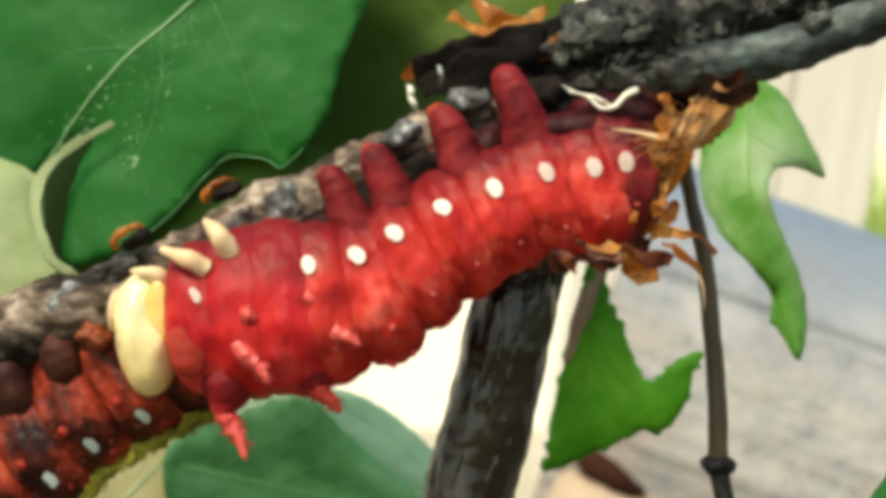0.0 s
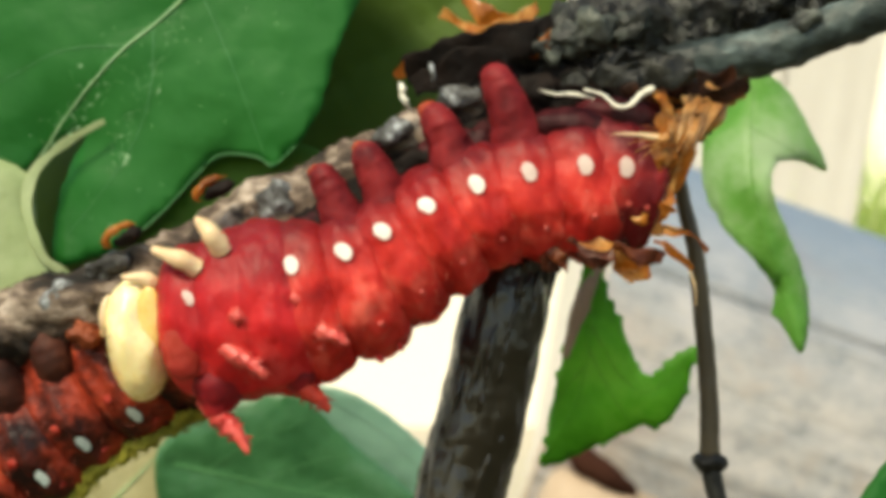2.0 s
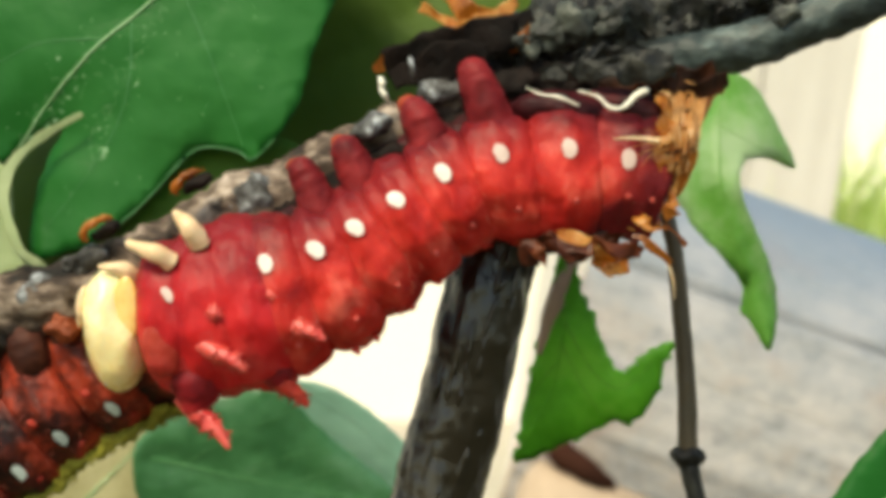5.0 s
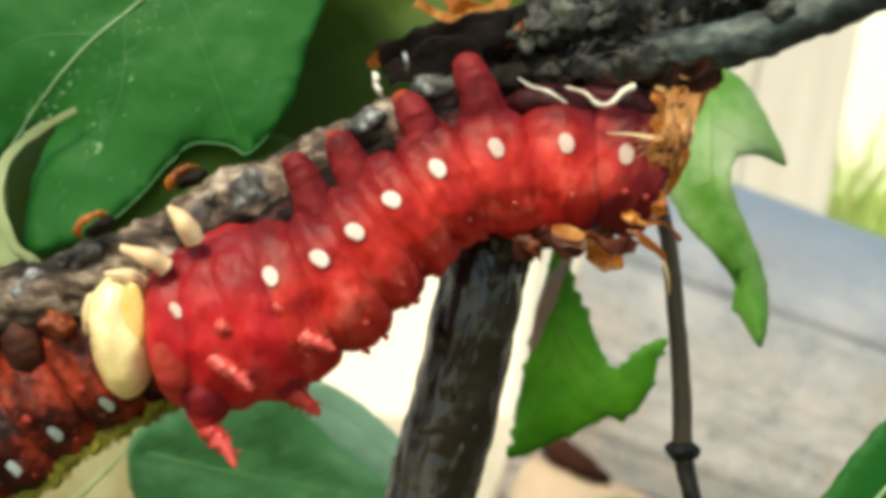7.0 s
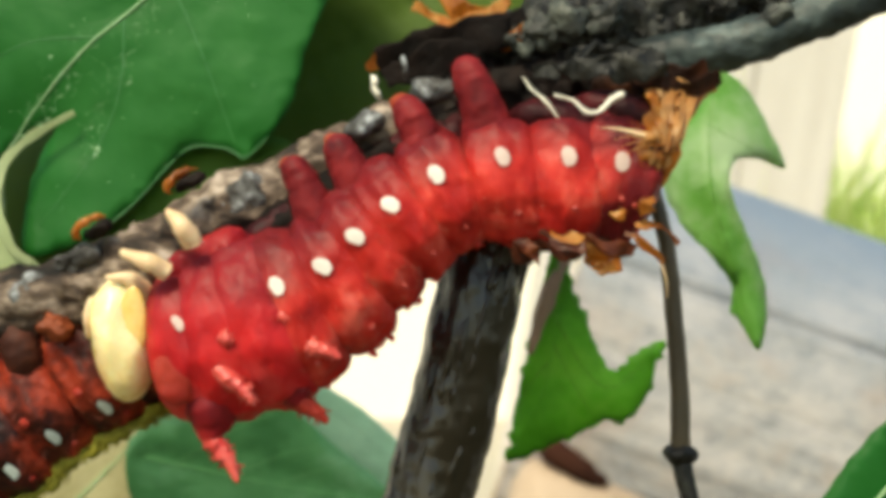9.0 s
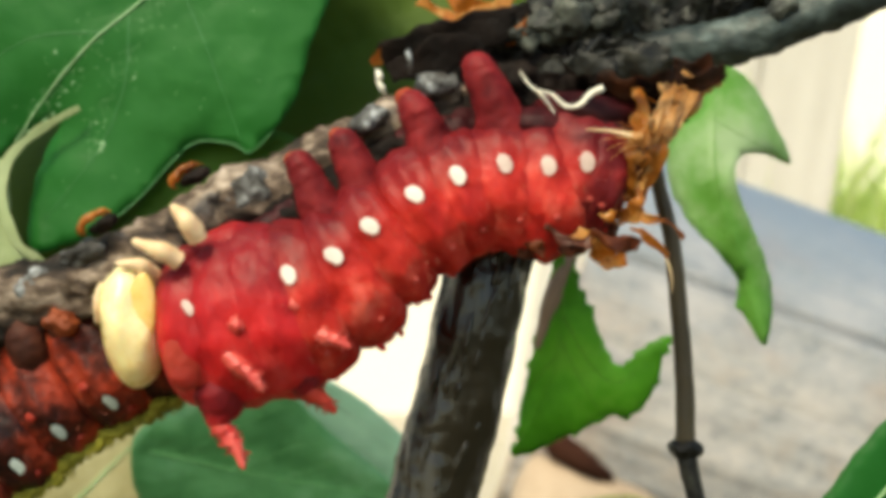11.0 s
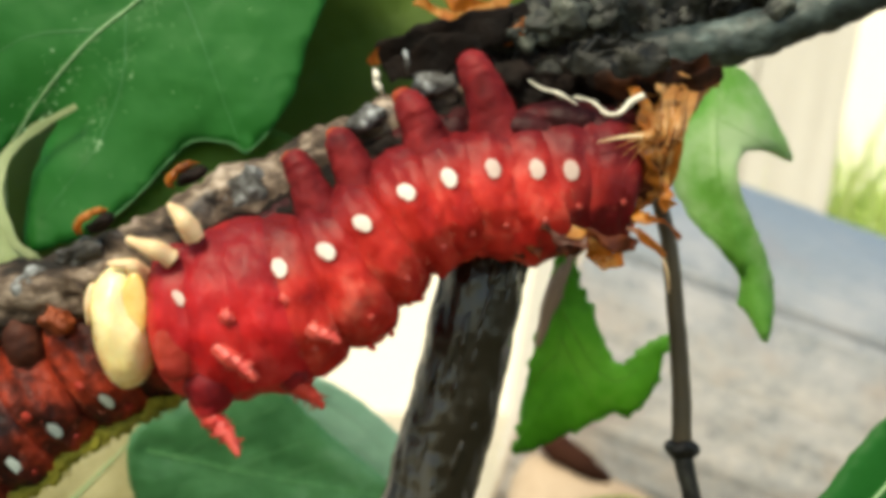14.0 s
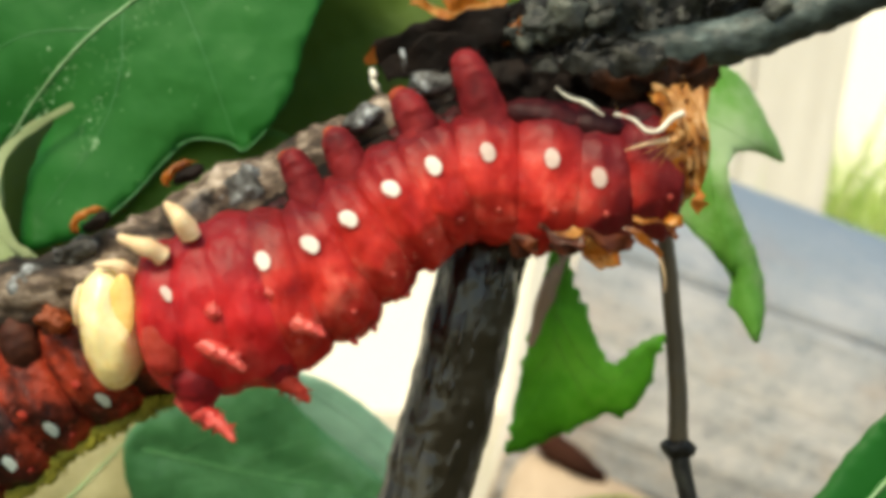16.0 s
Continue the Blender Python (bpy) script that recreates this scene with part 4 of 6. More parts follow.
def spine(seg, p, way, length, width, mat="pink", knobs=10, seed=0):
    """A fleshy horn set with small points; it lies along its own x and swings about its root."""
    way = Vector(way).normalized()
    rng = random.Random(seed)
    bm = bmesh.new()
    pts = [(-width * 0.9, 0, 0), (length * 0.1, 0, 0), (length * 0.35, 0, 0.02 * length), (length * 0.7, 0, 0), (length, 0, -0.08 * length)]
    tube(bm, [mm(q) for q in pts], [width * 0.0005, width * 0.00054, width * 0.00048, width * 0.00034, width * 0.00010], n=14, per=6, rough=0.00012, freq=1500)
    bm.normal_update()
    side = [f for f in bm.faces if len(f.verts) == 4 and 0.1 * length < f.calc_center_median().x * 1000 < 0.92 * length]
    if side:
        prickles(bm, rng.sample(side, min(len(side), knobs * 2)), width * 0.00034, seed)
    return part("spine", bm, mat, seg, "pink knobbly horn", at=Matrix.Translation(mm(p)) @ way.to_track_quat("X", "Z").to_matrix().to_4x4())


def hairs(seg, r, length, count, seed, low=-1.0, high=0.7, long=1.4):
    """Short pale bristles over a ring."""
    rng = random.Random(seed)
    bm = bmesh.new()
    for i in range(count):
        a = rng.uniform(low, high)
        s = a
        c = math.sqrt(max(0.0, 1 - s * s))
        x = rng.uniform(-0.4, 0.4) * length
        n = Vector((0, -0.94 * c, s))
        p = Vector((x, 0, 0)) + n * r * 0.97
        d = (n + Vector((rng.uniform(-0.6, 0.6), rng.uniform(-0.4, 0.4), rng.uniform(-0.5, 0.2)))).normalized()
        l = rng.uniform(0.4, 1.0) * long
        tube(bm, [mm(p), mm(p + d * l * 0.6), mm(p + d * l + Vector((0, 0, -0.12 * l)))], [0.00003, 0.000022, 0.00001], n=4, per=2)
    part("bristles", bm, "hair", seg)["kind"] = "stuff"


def proleg(parent, pts, radii, mat="skin_leg", label="dark red gripping proleg", toe=""):
    """A blunt fleshy leg with soft wrinkles and a round end, wider where it leaves the body."""
    line = curve_through(pts, 12)
    n = len(line) - 1
    rad = []
    for i in range(n + 1):
        f = i / n * (len(radii) - 1)
        k = min(int(f), len(radii) - 2)
        r = radii[k] + (radii[k + 1] - radii[k]) * (f - k)
        end = (Vector(line[i]) - Vector(line[0])).length / radii[0]
        r *= math.sqrt(max(0.02, 1 - (1 - min(1.0, end)) ** 2))
        rad.append(r * (1 + 0.015 * math.sin(i * 1.1 + 2.0 * noise.noise(Vector(line[i]))) * min(1, i / 6)))
    bm = bmesh.new()
    tube(bm, [mm(p) for p in line], [r * 0.001 for r in rad], n=30, per=2, rough=0.00022, freq=480, lumps=0.0004, lump_freq=260)
    leg = part("proleg", bm, mat, parent, label, wide=True)
    if toe:
        d = (Vector(pts[0]) - Vector(pts[1])).normalized()
        at = Vector(pts[0]) - d * radii[0] * 0.62 + Vector((-0.25 * radii[0], -0.15 * radii[0], 0.05))
        part("toe", blob((radii[0] * 0.74, radii[0] * 0.8, radii[0] * 0.66), 3, 0.25, 600, at=at - Vector(parent["base"]) * 1000 + Vector((0, 0, Z0 * 1000))), toe, leg, "paler gripping toe")
    return leg


def red_caterpillar():
    cat = root("red_caterpillar", (-5.1, 0, 0.7), "bright red freshly moulted caterpillar clinging under the branch", "caterpillar")
    out = {}
    sizes = dict(pro=(7.2, 8.6), meso=(8.2, 10.6), meta=(8.4, 10.8), A1=(7.85, 9.6), A2=(7.2, 8.6), A3=(6.65, 7.8), A4=(6.4, 8.0), A5=(6.0, 8.6), A6=(5.9, 9.4), A7=(5.8, 10.2), A8=(5.5, 9.8), tail=(5.5, 7.6))
    ups = dict(pro=2.8, A1=4.2, A2=3.8, A3=3.3, A4=2.9, A5=2.5, A6=2.3, A7=1.8, A8=0.3)
    rest_x = dict(pro=-26.8, meso=-22.7, meta=-19.3, A1=-16.1, A2=-11.0, A3=-7.4, A4=-3.6, A5=0.8, A6=6.4, A7=12.5, A8=17.5, tail=TAIL)
    for i, (name, (r, length)) in enumerate(sizes.items()):
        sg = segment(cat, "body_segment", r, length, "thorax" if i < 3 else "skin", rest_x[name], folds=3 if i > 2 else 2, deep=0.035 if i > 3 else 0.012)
        out[name] = sg
        if name in ups:
            spot(sg, ups[name], (0.55, 0.98) if name == "pro" else (0.86, 1.16), tilt=-0.4 if name in ("pro", "A2", "A3", "A4") else -0.12, mat="spot_dull" if name in ("pro", "A6", "A7", "A8") else "spot")
        hairs(sg, r, length, 40, i, -1.0, 0.9, 1.1)
        if name not in ("pro", "meso", "meta"):
            wart(sg, -0.62 * r, 0.8, 0.32)
        if name in ("A7", "A8", "tail"):
            part("ventral_pad", blob((length * 0.62, 4.2, 2.2), 4, 0.5, 300, at=(0, 1.0, r * (1.06 if name != "tail" else 0.86))), "ventral", sg, "added dark pad, maroon belly skin with shade painted in")
        if name[0] == "A" or name == "tail":
            rng = random.Random(70 + i)
            for s in range(2):
                spine(sg, (rng.uniform(-2.4, 2.4), -0.25 * r, -1.03 * r), (rng.uniform(0, 0.6), -0.1, -1), rng.uniform(0.2, 0.9), rng.uniform(0.6, 1.1), "skin", 2, s + i)
    for name, s in (("meso", 0), ("meta", 1)):
        sg, r = out[name], sizes[name][0]
        wart(sg, 0.3 + 0.7 * s, 0.6 + 2.6 * s, 0.8 - 0.1 * s)
        p = on_skin(sg, -3.4 + 0.8 * s, -0.3 + 4.4 * s).translation * 1000
        out["horn_" + name] = spine(sg, p, (0.82, -0.35, -0.45), 4.3, 1.7, "pink", 22, 3 + s)
    part("horn_base", limb([(-2.8, -2.2, -4.2), (-3.4, -2.9, -7.2), (-4.0, -3.2, -9.0), (-4.3, -3.2, -9.8)], [3.4, 2.7, 1.5, 0.8], n=26, per=8, rough=0.3, freq=420), "leg_root", out["meso"], "dark red fleshy base of the horn")
    part("horn_base", limb([(1.0, -2.2, -4.6), (1.2, -2.9, -6.8), (1.5, -3.2, -8.3), (1.7, -3.2, -8.9)], [3.0, 2.3, 1.3, 0.7], n=26, per=8, rough=0.3, freq=420), "leg_root", out["meta"])
    out["low_horn"] = spine(out["meso"], (-4.1, -3.2, -9.0), (0.55, -0.1, -0.85), 6.0, 2.0, "pink", 16, 8)
    spine(out["meta"], (1.4, -3.2, -8.2), (0.65, -0.15, -0.75), 3.9, 2.0, "shield", 12, 9)
    pro = out["pro"]
    part("neck_shield", blob((2.0, 0.9, 3.2), 4, 0.25, 500, at=(-1.3, -5.75, -2.4)), "shield", pro, "smooth brownish neck shield")
    for z in (-1.6, -3.2, -4.9):
        wart(pro, z, -2.4, 0.42)
    # the head: a tall pale yellow capsule with a sunken face and mouthparts
    bm = blob((3.5, 4.8, 6.7), 5, 0.25, 250, at=(0, 0, -0.2))
    for v in bm.verts:
        x, y, z = v.co * 1000
        if y < 0:
            dip = math.exp(-((x - 1.1 - 0.12 * z) / 1.15) ** 2 - ((z - 2.6) / 3.0) ** 2)
            ridge = math.exp(-((x + 0.9) / 0.7) ** 2 - ((z - 1.6) / 3.6) ** 2)
            v.co.y += (0.85 * dip - 0.30 * ridge) * 0.001
            v.co.x -= 0.3 * math.exp(-((x + 2.6) / 0.8) ** 2 - ((z - 3.0) / 2.2) ** 2) * 0.001
    head = part("head", bm, "head", cat, "pale yellow glossy head capsule")
    # amber tone deepened by a thin plate for shade in the sunken face
    part("cheek_plate", blob((1.5, 0.6, 4.0), 4, 0.15, 300, at=(1.6, -3.25, 1.3), turn=0.10), "cheek", head, "amber plate that also paints shade in the sunken cheek")
    part("jaw", blob((0.55, 1.2, 2.3), 4, 0.2, 600, at=(-3.25, -1.4, 2.4), turn=0.18), "leg", head, "tan jaw")
    part("true_leg", limb([(3.0, -0.6, 4.2), (1.7, -2.5, 6.0), (-0.9, -3.0, 6.5)], [1.0, 0.85, 0.2], n=18, per=10, rough=0.12, freq=700), "leg", head, "short pale tan foreleg held over the head")
    out["head"] = head
    for p, sz in (((-23.5, -1, 0.1), (3.4, 2.2, 2.2)), ((-26.7, -2, -1.5), (2.4, 1.8, 1.8))):
        part("leg_base", blob(sz, 4, 0.5, 420, at=p, turn=-0.35), "leg_root", cat, "dark maroon fleshy leg base", wide=True)
    part("underside", limb([(-22.3, 2, 0.1), (-19.8, 2, 1.5), (-16.7, 2, 3.5), (-13.3, 2, 5.6), (-9.4, 2, 7.6), (-5.7, 2, 9.8), (-0.9, 2, 11.9), (4.1, 3, 13.2), (8.4, 4, 13.4)], [0.8, 1.8, 2.0, 2.1, 2.2, 2.2, 2.3, 2.0, 0.7], n=40, per=20, rough=0.45, freq=420, lumps=0.8, lump_freq=190), "ventral", cat, "wrinkled maroon underside with shade painted in", wide=True)
    # the three pairs of jointed legs hold the branch and stay where they are
    for p, q, tip, w in (((-25.6, -5, 0.9), (-26.6, -6, 2.7), (-28.3, -5, 4.4), 1.15), ((-28.6, -5, -1.9), (-30.3, -6, -0.9), (-33.2, -5, 0.1), 1.05)):
        out["middle_leg"] = part("true_leg", limb([p, q, tip], [w, w * 0.95, 0.25], n=18, per=10, rough=0.15, freq=700), "leg", cat, "short pale tan jointed leg", wide=True)
    for pts, r, toe in (([(-15.9, -0.5, 9.9), (-15.3, -1, 8.6), (-14.1, -1, 6.3), (-12.3, 0, 1.9)], [1.55, 1.7, 2.0, 3.0], "toe"), ([(-11.4, -0.5, 12.4), (-10.8, -1, 11.0), (-9.7, -1, 8.7), (-8.1, 0, 4.3)], [1.45, 1.6, 2.0, 3.2], "toe"), ([(-4.2, -0.5, 16.6), (-3.6, -1, 15.2), (-2.4, -1, 12.8), (-0.3, 0, 7.9)], [1.6, 1.75, 2.2, 3.4], "toe"), ([(2.3, -1, 20.8), (2.7, -1, 19.2), (3.7, -1, 16.3), (5.3, 0, 10.9)], [1.65, 1.75, 2.15, 3.2], "")):
        leg = proleg(cat, pts, r, toe=toe)
    out["grip"] = leg
    return cat, out


def brown_caterpillar():
    cat = root("brown_caterpillar", (-46.6, 10, -19.2), "dark brown caterpillar not yet moulted below the branch", "caterpillar")
    base = Vector(cat["base"]) - Vector((0, 0, Z0))
    for i, (p, sp) in enumerate((((-56.2, 10, -25.2), 0), ((-51.0, 10, -21.0), 1), ((-46.4, 10, -17.2), 1), ((-40.6, 10, -13.9), 1), ((-35.4, 11, -11.1), 0))):
        r = 7.7
        sg = segment(cat, "body_segment", r, 9.0, "brown", 60 + i * 6.0, folds=3)
        sg.matrix_basis = Matrix.Translation(mm(Vector(p) + Vector((1.4, 0, 0.8))) - base) @ Matrix.Rotation(radians(-33), 4, "Y")
        if i < 4:
            spot(sg, -4.6, (0.64, 1.3), tilt=0.0, mat="spot_blue", rim="void")
        wart(sg, -1.6, -1.6, 0.6, "shield")
        wart(sg, -6.4, 1.0, 0.45, "shield")
        hairs(sg, r, 8.0, 30, 60 + i, -1, 0.8, 1.3)
        rng = random.Random(i)
        bm = bmesh.new()
        tube(bm, [mm((x, -2.6 + 0.3 * (x % 2), -7.55 - 0.25 * (x % 3))) for x in (-4.4, -3, -1.5, 0, 1.5, 3, 4.4)], [0.0003, 0.0006, 0.0009, 0.0006, 0.0009, 0.0006, 0.0003], n=16, per=6, rough=0.0008, freq=500)
        for k in range(70):
            p = Vector((rng.uniform(-4, 4), rng.uniform(-3.4, -1.4), -8.0))
            tube(bm, [mm(p), mm(p + Vector((rng.uniform(-0.5, 0.6), rng.uniform(-0.5, 0.3), -rng.uniform(0.4, 1.1))))], [0.0001, 0.00003], n=5, per=2)
        part("back_ridge", bm, "moss", sg, "yellow-green bristly ridge of the back")["kind"] = "stuff"
    for pts, r in (([(-47.8, 6, -6.2), (-47.0, 5, -8.4), (-46.1, 5, -11.2), (-45.0, 9, -17.8)], [0.6, 2.0, 2.4, 3.2]), ([(-53.6, 6, -10.0), (-52.6, 5, -11.5), (-51.4, 5, -14.3), (-50.8, 9, -21.7)], [0.6, 2.0, 2.4, 3.2]), ([(-43.2, 6, -7.2), (-42.5, 5, -8.7), (-42.2, 6, -11.2), (-40.9, 9, -15.9)], [0.5, 1.3, 1.7, 2.8])):
        proleg(cat, pts, r, "brown_leg", "brown gripping proleg")
    part("foot_pad", blob((1.7, 1.3, 1.2), 4, 0.9, 500, at=(-41.8, 2, -7.9)), "foot", cat, "red-orange foot pad", wide=True)


def cast_skin():
    """The old skin, pushed in folds over the tail end and stuck to the branch."""
    sk = root("cast_skin", (25.1, 0, 13.3), "crumpled translucent orange old skin shed at the tail end", "skin")
    base = Vector(sk["base"]) - Vector((0, 0, Z0))
    # sleeve round the tail
    bm = bmesh.new()
    n = 120
    rings = []
    for i in range(29):
        t = i / 28
        ring = []
        for k in range(n):
            a = 2 * math.pi * k / n
            w = Vector((t * 1.6, 2.2 * math.cos(a), 2.2 * math.sin(a)))
            r = 6.0 - 2.2 * t ** 2.5 + 0.6 * noise.noise(w * 1.5) + 0.22 * noise.noise(w * 4) + 0.14 * noise.noise(Vector((t * 2, a * 7, 3))) + 0.16 * math.sin(t * 12 + 2 * noise.noise(w * 2))
            x = -1.0 + 2.4 * t + (1 - t) * 1.6 * noise.noise(w * 1.4 + Vector((7, 0, 0))) - 0.5 * math.sin(a)
            ring.append(bm.verts.new((x * 0.001, 0.9 * r * math.cos(a) * 0.001, r * math.sin(a) * 0.001)))
        rings.append(ring)
    for a_, b_ in zip(rings, rings[1:]):
        for k in range(n):
            bm.faces.new((a_[k], a_[(k + 1) % n], b_[(k + 1) % n], b_[k]))
    bm.faces.new(rings[-1])
    sleeve = part("sleeve", bm, "old_skin", sk, "orange sleeve of old skin round the tail")
    rng = random.Random(12)
    bm = bmesh.new()
    for i in range(10):
        a = rng.uniform(0.2, 3.1)
        z, x = 5.0 * math.cos(a), rng.uniform(-1.5, 2.5)
        y = -5.2 * abs(math.sin(a)) - 0.4
        l = rng.uniform(1.0, 3.2)
        tube(bm, [mm((x, y, z)), mm((x - l * 0.6, y - 0.3, z + rng.uniform(-0.5, 0.5))), mm((x - l, y + 0.2, z + rng.uniform(-1, 1)))], [0.00009, 0.00006, 0.00002], n=5, per=3)
    part("fringe", bm, "old_skin", sleeve)["kind"] = "stuff"
    bm = bmesh.new()
    for i in range(5):
        x, z, l = rng.uniform(0.0, 2.0), rng.uniform(0, 6.0), rng.uniform(2.5, 6)
        side = rng.uniform(-0.5, 0.5)
        pts = [(x + 0.3, -4.4, z), (x + side, -5.5, z - l * 0.35), (x - 0.10 * l - side, -5.6, z - l * 0.7), (x - rng.uniform(0.1, 0.5) * l, -5.0, z - l)]
        tube(bm, [mm(q) for q in pts], [0.00003, rng.uniform(0.00004, 0.00014), 0.00006, 0.00002], n=6, per=4)
    part("fibre_web", bm, "old_pale", sleeve, "stretched pale orange fibres")["kind"] = "stuff"
    for k, (dz, l, w) in enumerate(((0.0, 4.8, 0.16), (-0.5, 3.0, 0.055), (-1.1, 2.4, 0.05), (0.4, 1.8, 0.045), (-1.7, 1.8, 0.045))):
        tuft = limb([(-1.0 - l, -5.5 + 0.1 * k, 0.4 + 1.6 * dz), (-1.0 - l * 0.5, -5.9, 0.6 + dz), (-0.5, -5.6, 0.5 + 0.4 * dz)], [w * 0.3, w, w * 2.2], n=8)
        part("fibre", tuft, "leg" if k == 0 else "old_pale", sleeve, "pale stiff fibre")
    part("fibre_knot", blob((0.9, 0.6, 0.8), 4, 0.5, 700, at=(-0.6, -5.4, 0.5)), "old_pale", sleeve, "pale orange knot of fibres")
    rng = random.Random(31)
    for i in range(9):
        a = 0.9 + 2.5 * i / 8
        r0 = 5.3 + rng.uniform(-0.3, 0.3)
        pts = []
        for k in range(5):
            q = a + (k - 2) * rng.uniform(0.10, 0.17)
            r = r0 + rng.uniform(-0.15, 0.25)
            pts.append((1.5 - 0.2 * k + rng.uniform(-0.5, 0.4) - (2.6 * (q - 2.2) if q > 2.2 else 0), -0.95 * r * math.sin(q), 1.06 * r * math.cos(q) - (0.7 if q > 2.2 else 0)))
        bm = bmesh.new()
        ribbon(bm, pts, rng.uniform(0.3, 0.6), 0.5, 700, per=8, across=6, seed=80 + i * 2.7)
        part("torn_rim", bm, rng.choice(("old_skin", "old_skin", "old_pale")), sleeve, "torn crumpled rim of old skin")
    for x, r, w, q0, q1, look_of in ((1.9, 4.9, 2.0, 1.25, 2.75, "old_skin"), (0.9, 5.6, 2.4, 1.6, 3.0, "wet_fold"), (2.2, 4.4, 1.6, 1.0, 2.2, "old_pale")):
        bm = bmesh.new()
        ribbon(bm, [(x - (2.0 if look_of == "wet_fold" else 1.1) * max(0.0, q - 1.6), -0.92 * r * math.sin(q), 1.08 * r * math.cos(q)) for q in np.linspace(q0, q1, 7)], w, 0.7, 420, per=8, across=10, seed=60 + x)
        part("wrapped_edge", bm, look_of, sleeve, "creased edge of old skin wrapped round the tail end")
    for pts, w in (([(1.0, -4.2, -4.6), (0.4, -4.8, -6.4), (1.0, -4.6, -7.4)], 1.4), ([(-3.0, -3.6, -6.4), (-2.2, -4.2, -7.6), (-1.2, -4.0, -8.2)], 1.2)):
        bm = bmesh.new()
        ribbon(bm, pts, w, 1.0, 600, per=10, across=8, seed=len(pts) + w)
        part("torn_flap", bm, "old_skin", sleeve, "torn orange flap of old skin")
    # what stays on the branch
    part("membrane", blade([(19.3, 2, 16.1), (22.2, 1, 17.2), (26.2, 1, 17.8), (30.0, 1, 18.9), (28.4, 2, 16.3), (26.2, 2, 14.0), (23.5, 3, 11.8), (21.0, 3, 11.0), (20.0, 3, 12.8)], [(28.0, 0, 17.8), (24.5, 0, 15.2), (21.0, 1, 12.0)], 0.8, 1.6, ragged=0.8), "old_pale", sk, "translucent orange membrane hanging from the branch", wide=True)
    for i, (pts, w) in enumerate((([(20.1, -1, 18.9), (23.6, -2, 17.9), (26.5, -2, 17.3), (29.6, -1, 18.8)], 2.2), ([(23.0, 0, 19.4), (25.5, -1, 18.6), (28.4, 0, 19.2)], 2.8), ([(16.8, 1, 19.2), (19.1, 0, 17.6), (22.1, 0, 17.0)], 4.2), ([(9.7, -4, 18.7), (14.2, -6, 18.8), (18.7, -7, 18.6), (23.5, -6, 18.4)], 2.4), ([(12.9, -2, 20.3), (18.0, -4, 20.3), (23.3, -4, 19.8)], 3.0), ([(18.6, 1, 18.3), (22.2, 1, 15.5), (24.7, 1, 14.6)], 4.0), ([(11.1, 7, 18.4), (17.3, 6, 17.3), (23.0, 6, 16.4), (26.7, 4, 17.4)], 7.5), ([(15.0, 8, 15.6), (19.3, 7, 15.4), (23.1, 7, 15.6), (26.1, 6, 16.4)], 5.5))):
        bm = bmesh.new()
        ribbon(bm, pts, w, 1.2 if i in (3, 4) else 0.8, 520 if i in (3, 4) else 380, per=18, across=14, seed=20 + i * 2.3)
        # folds 3 and 4 are added overhangs, near-black, to shade the tail's top
        part("stuck_fold", bm, "overhang_bark" if i in (3, 4) else "old_dark", sk, "dark brown fold stuck to the branch", wide=True)
    # sheets that hang from the branch and pull towards the tail
    sheets = []
    for i, (x, y, z, l, w0, w1) in enumerate(((24.6, -1.5, 17.7, 7.6, 2.4, 2.6), (26.4, -0.8, 18.0, 10.4, 2.8, 3.0), (27.9, 0.2, 18.4, 12.6, 2.2, 2.2))):
        bm = bmesh.new()
        grid = []
        for j in range(41):
            t = j / 40
            row = []
            for k in range(31):
                u = k / 30 - 0.5
                w = w0 + (w1 - w0) * t
                q = Vector((u * 3.0 + i * 4.1, t * 1.1, 0))
                fold = 0.55 * noise.noise(q * 1.7) + 0.20 * noise.noise(Vector((u * 7 + i, t * 2.2, 2))) + 0.10 * noise.noise(Vector((u * 22, t * 5, 4 + i)))
                tear = 0.95 + min(0.05, 0.4 * noise.noise(Vector((u * 7, i * 3, 9))) + 0.2 * noise.noise(Vector((u * 19, i * 3, 5)))) * t ** 3 - 0.5 * u * u * t
                sag = -4.2 * math.sin(t * 1.45) * (1 - 0.5 * u * u)
                row.append(bm.verts.new(mm((w * u * (1 + 0.10 * noise.noise(Vector((t * 5, u * 2, i)))) + 0.35 * fold, sag + fold * (0.5 + t), -l * t * tear))))
            grid.append(row)
        for r0, r1 in zip(grid, grid[1:]):
            for k in range(30):
                if noise.noise(Vector(r0[k].co) * 900 + Vector((i, 0, 0))) < 0.5:
                    bm.faces.new((r0[k], r0[k + 1], r1[k + 1], r1[k]))
        bmesh.ops.delete(bm, geom=[v for v in bm.verts if not v.link_faces], context="VERTS")
        bmesh.ops.solidify(bm, geom=bm.faces[:], thickness=0.00006)
        sheet = part("hanging_sheet", bm, "old_skin" if i == 2 else "old_pale", sk, "creased orange sheet of old skin hanging from the branch", at=Matrix.Translation(mm((x, y, z)) - base))
        sheets.append((sheet, (x, z), y))
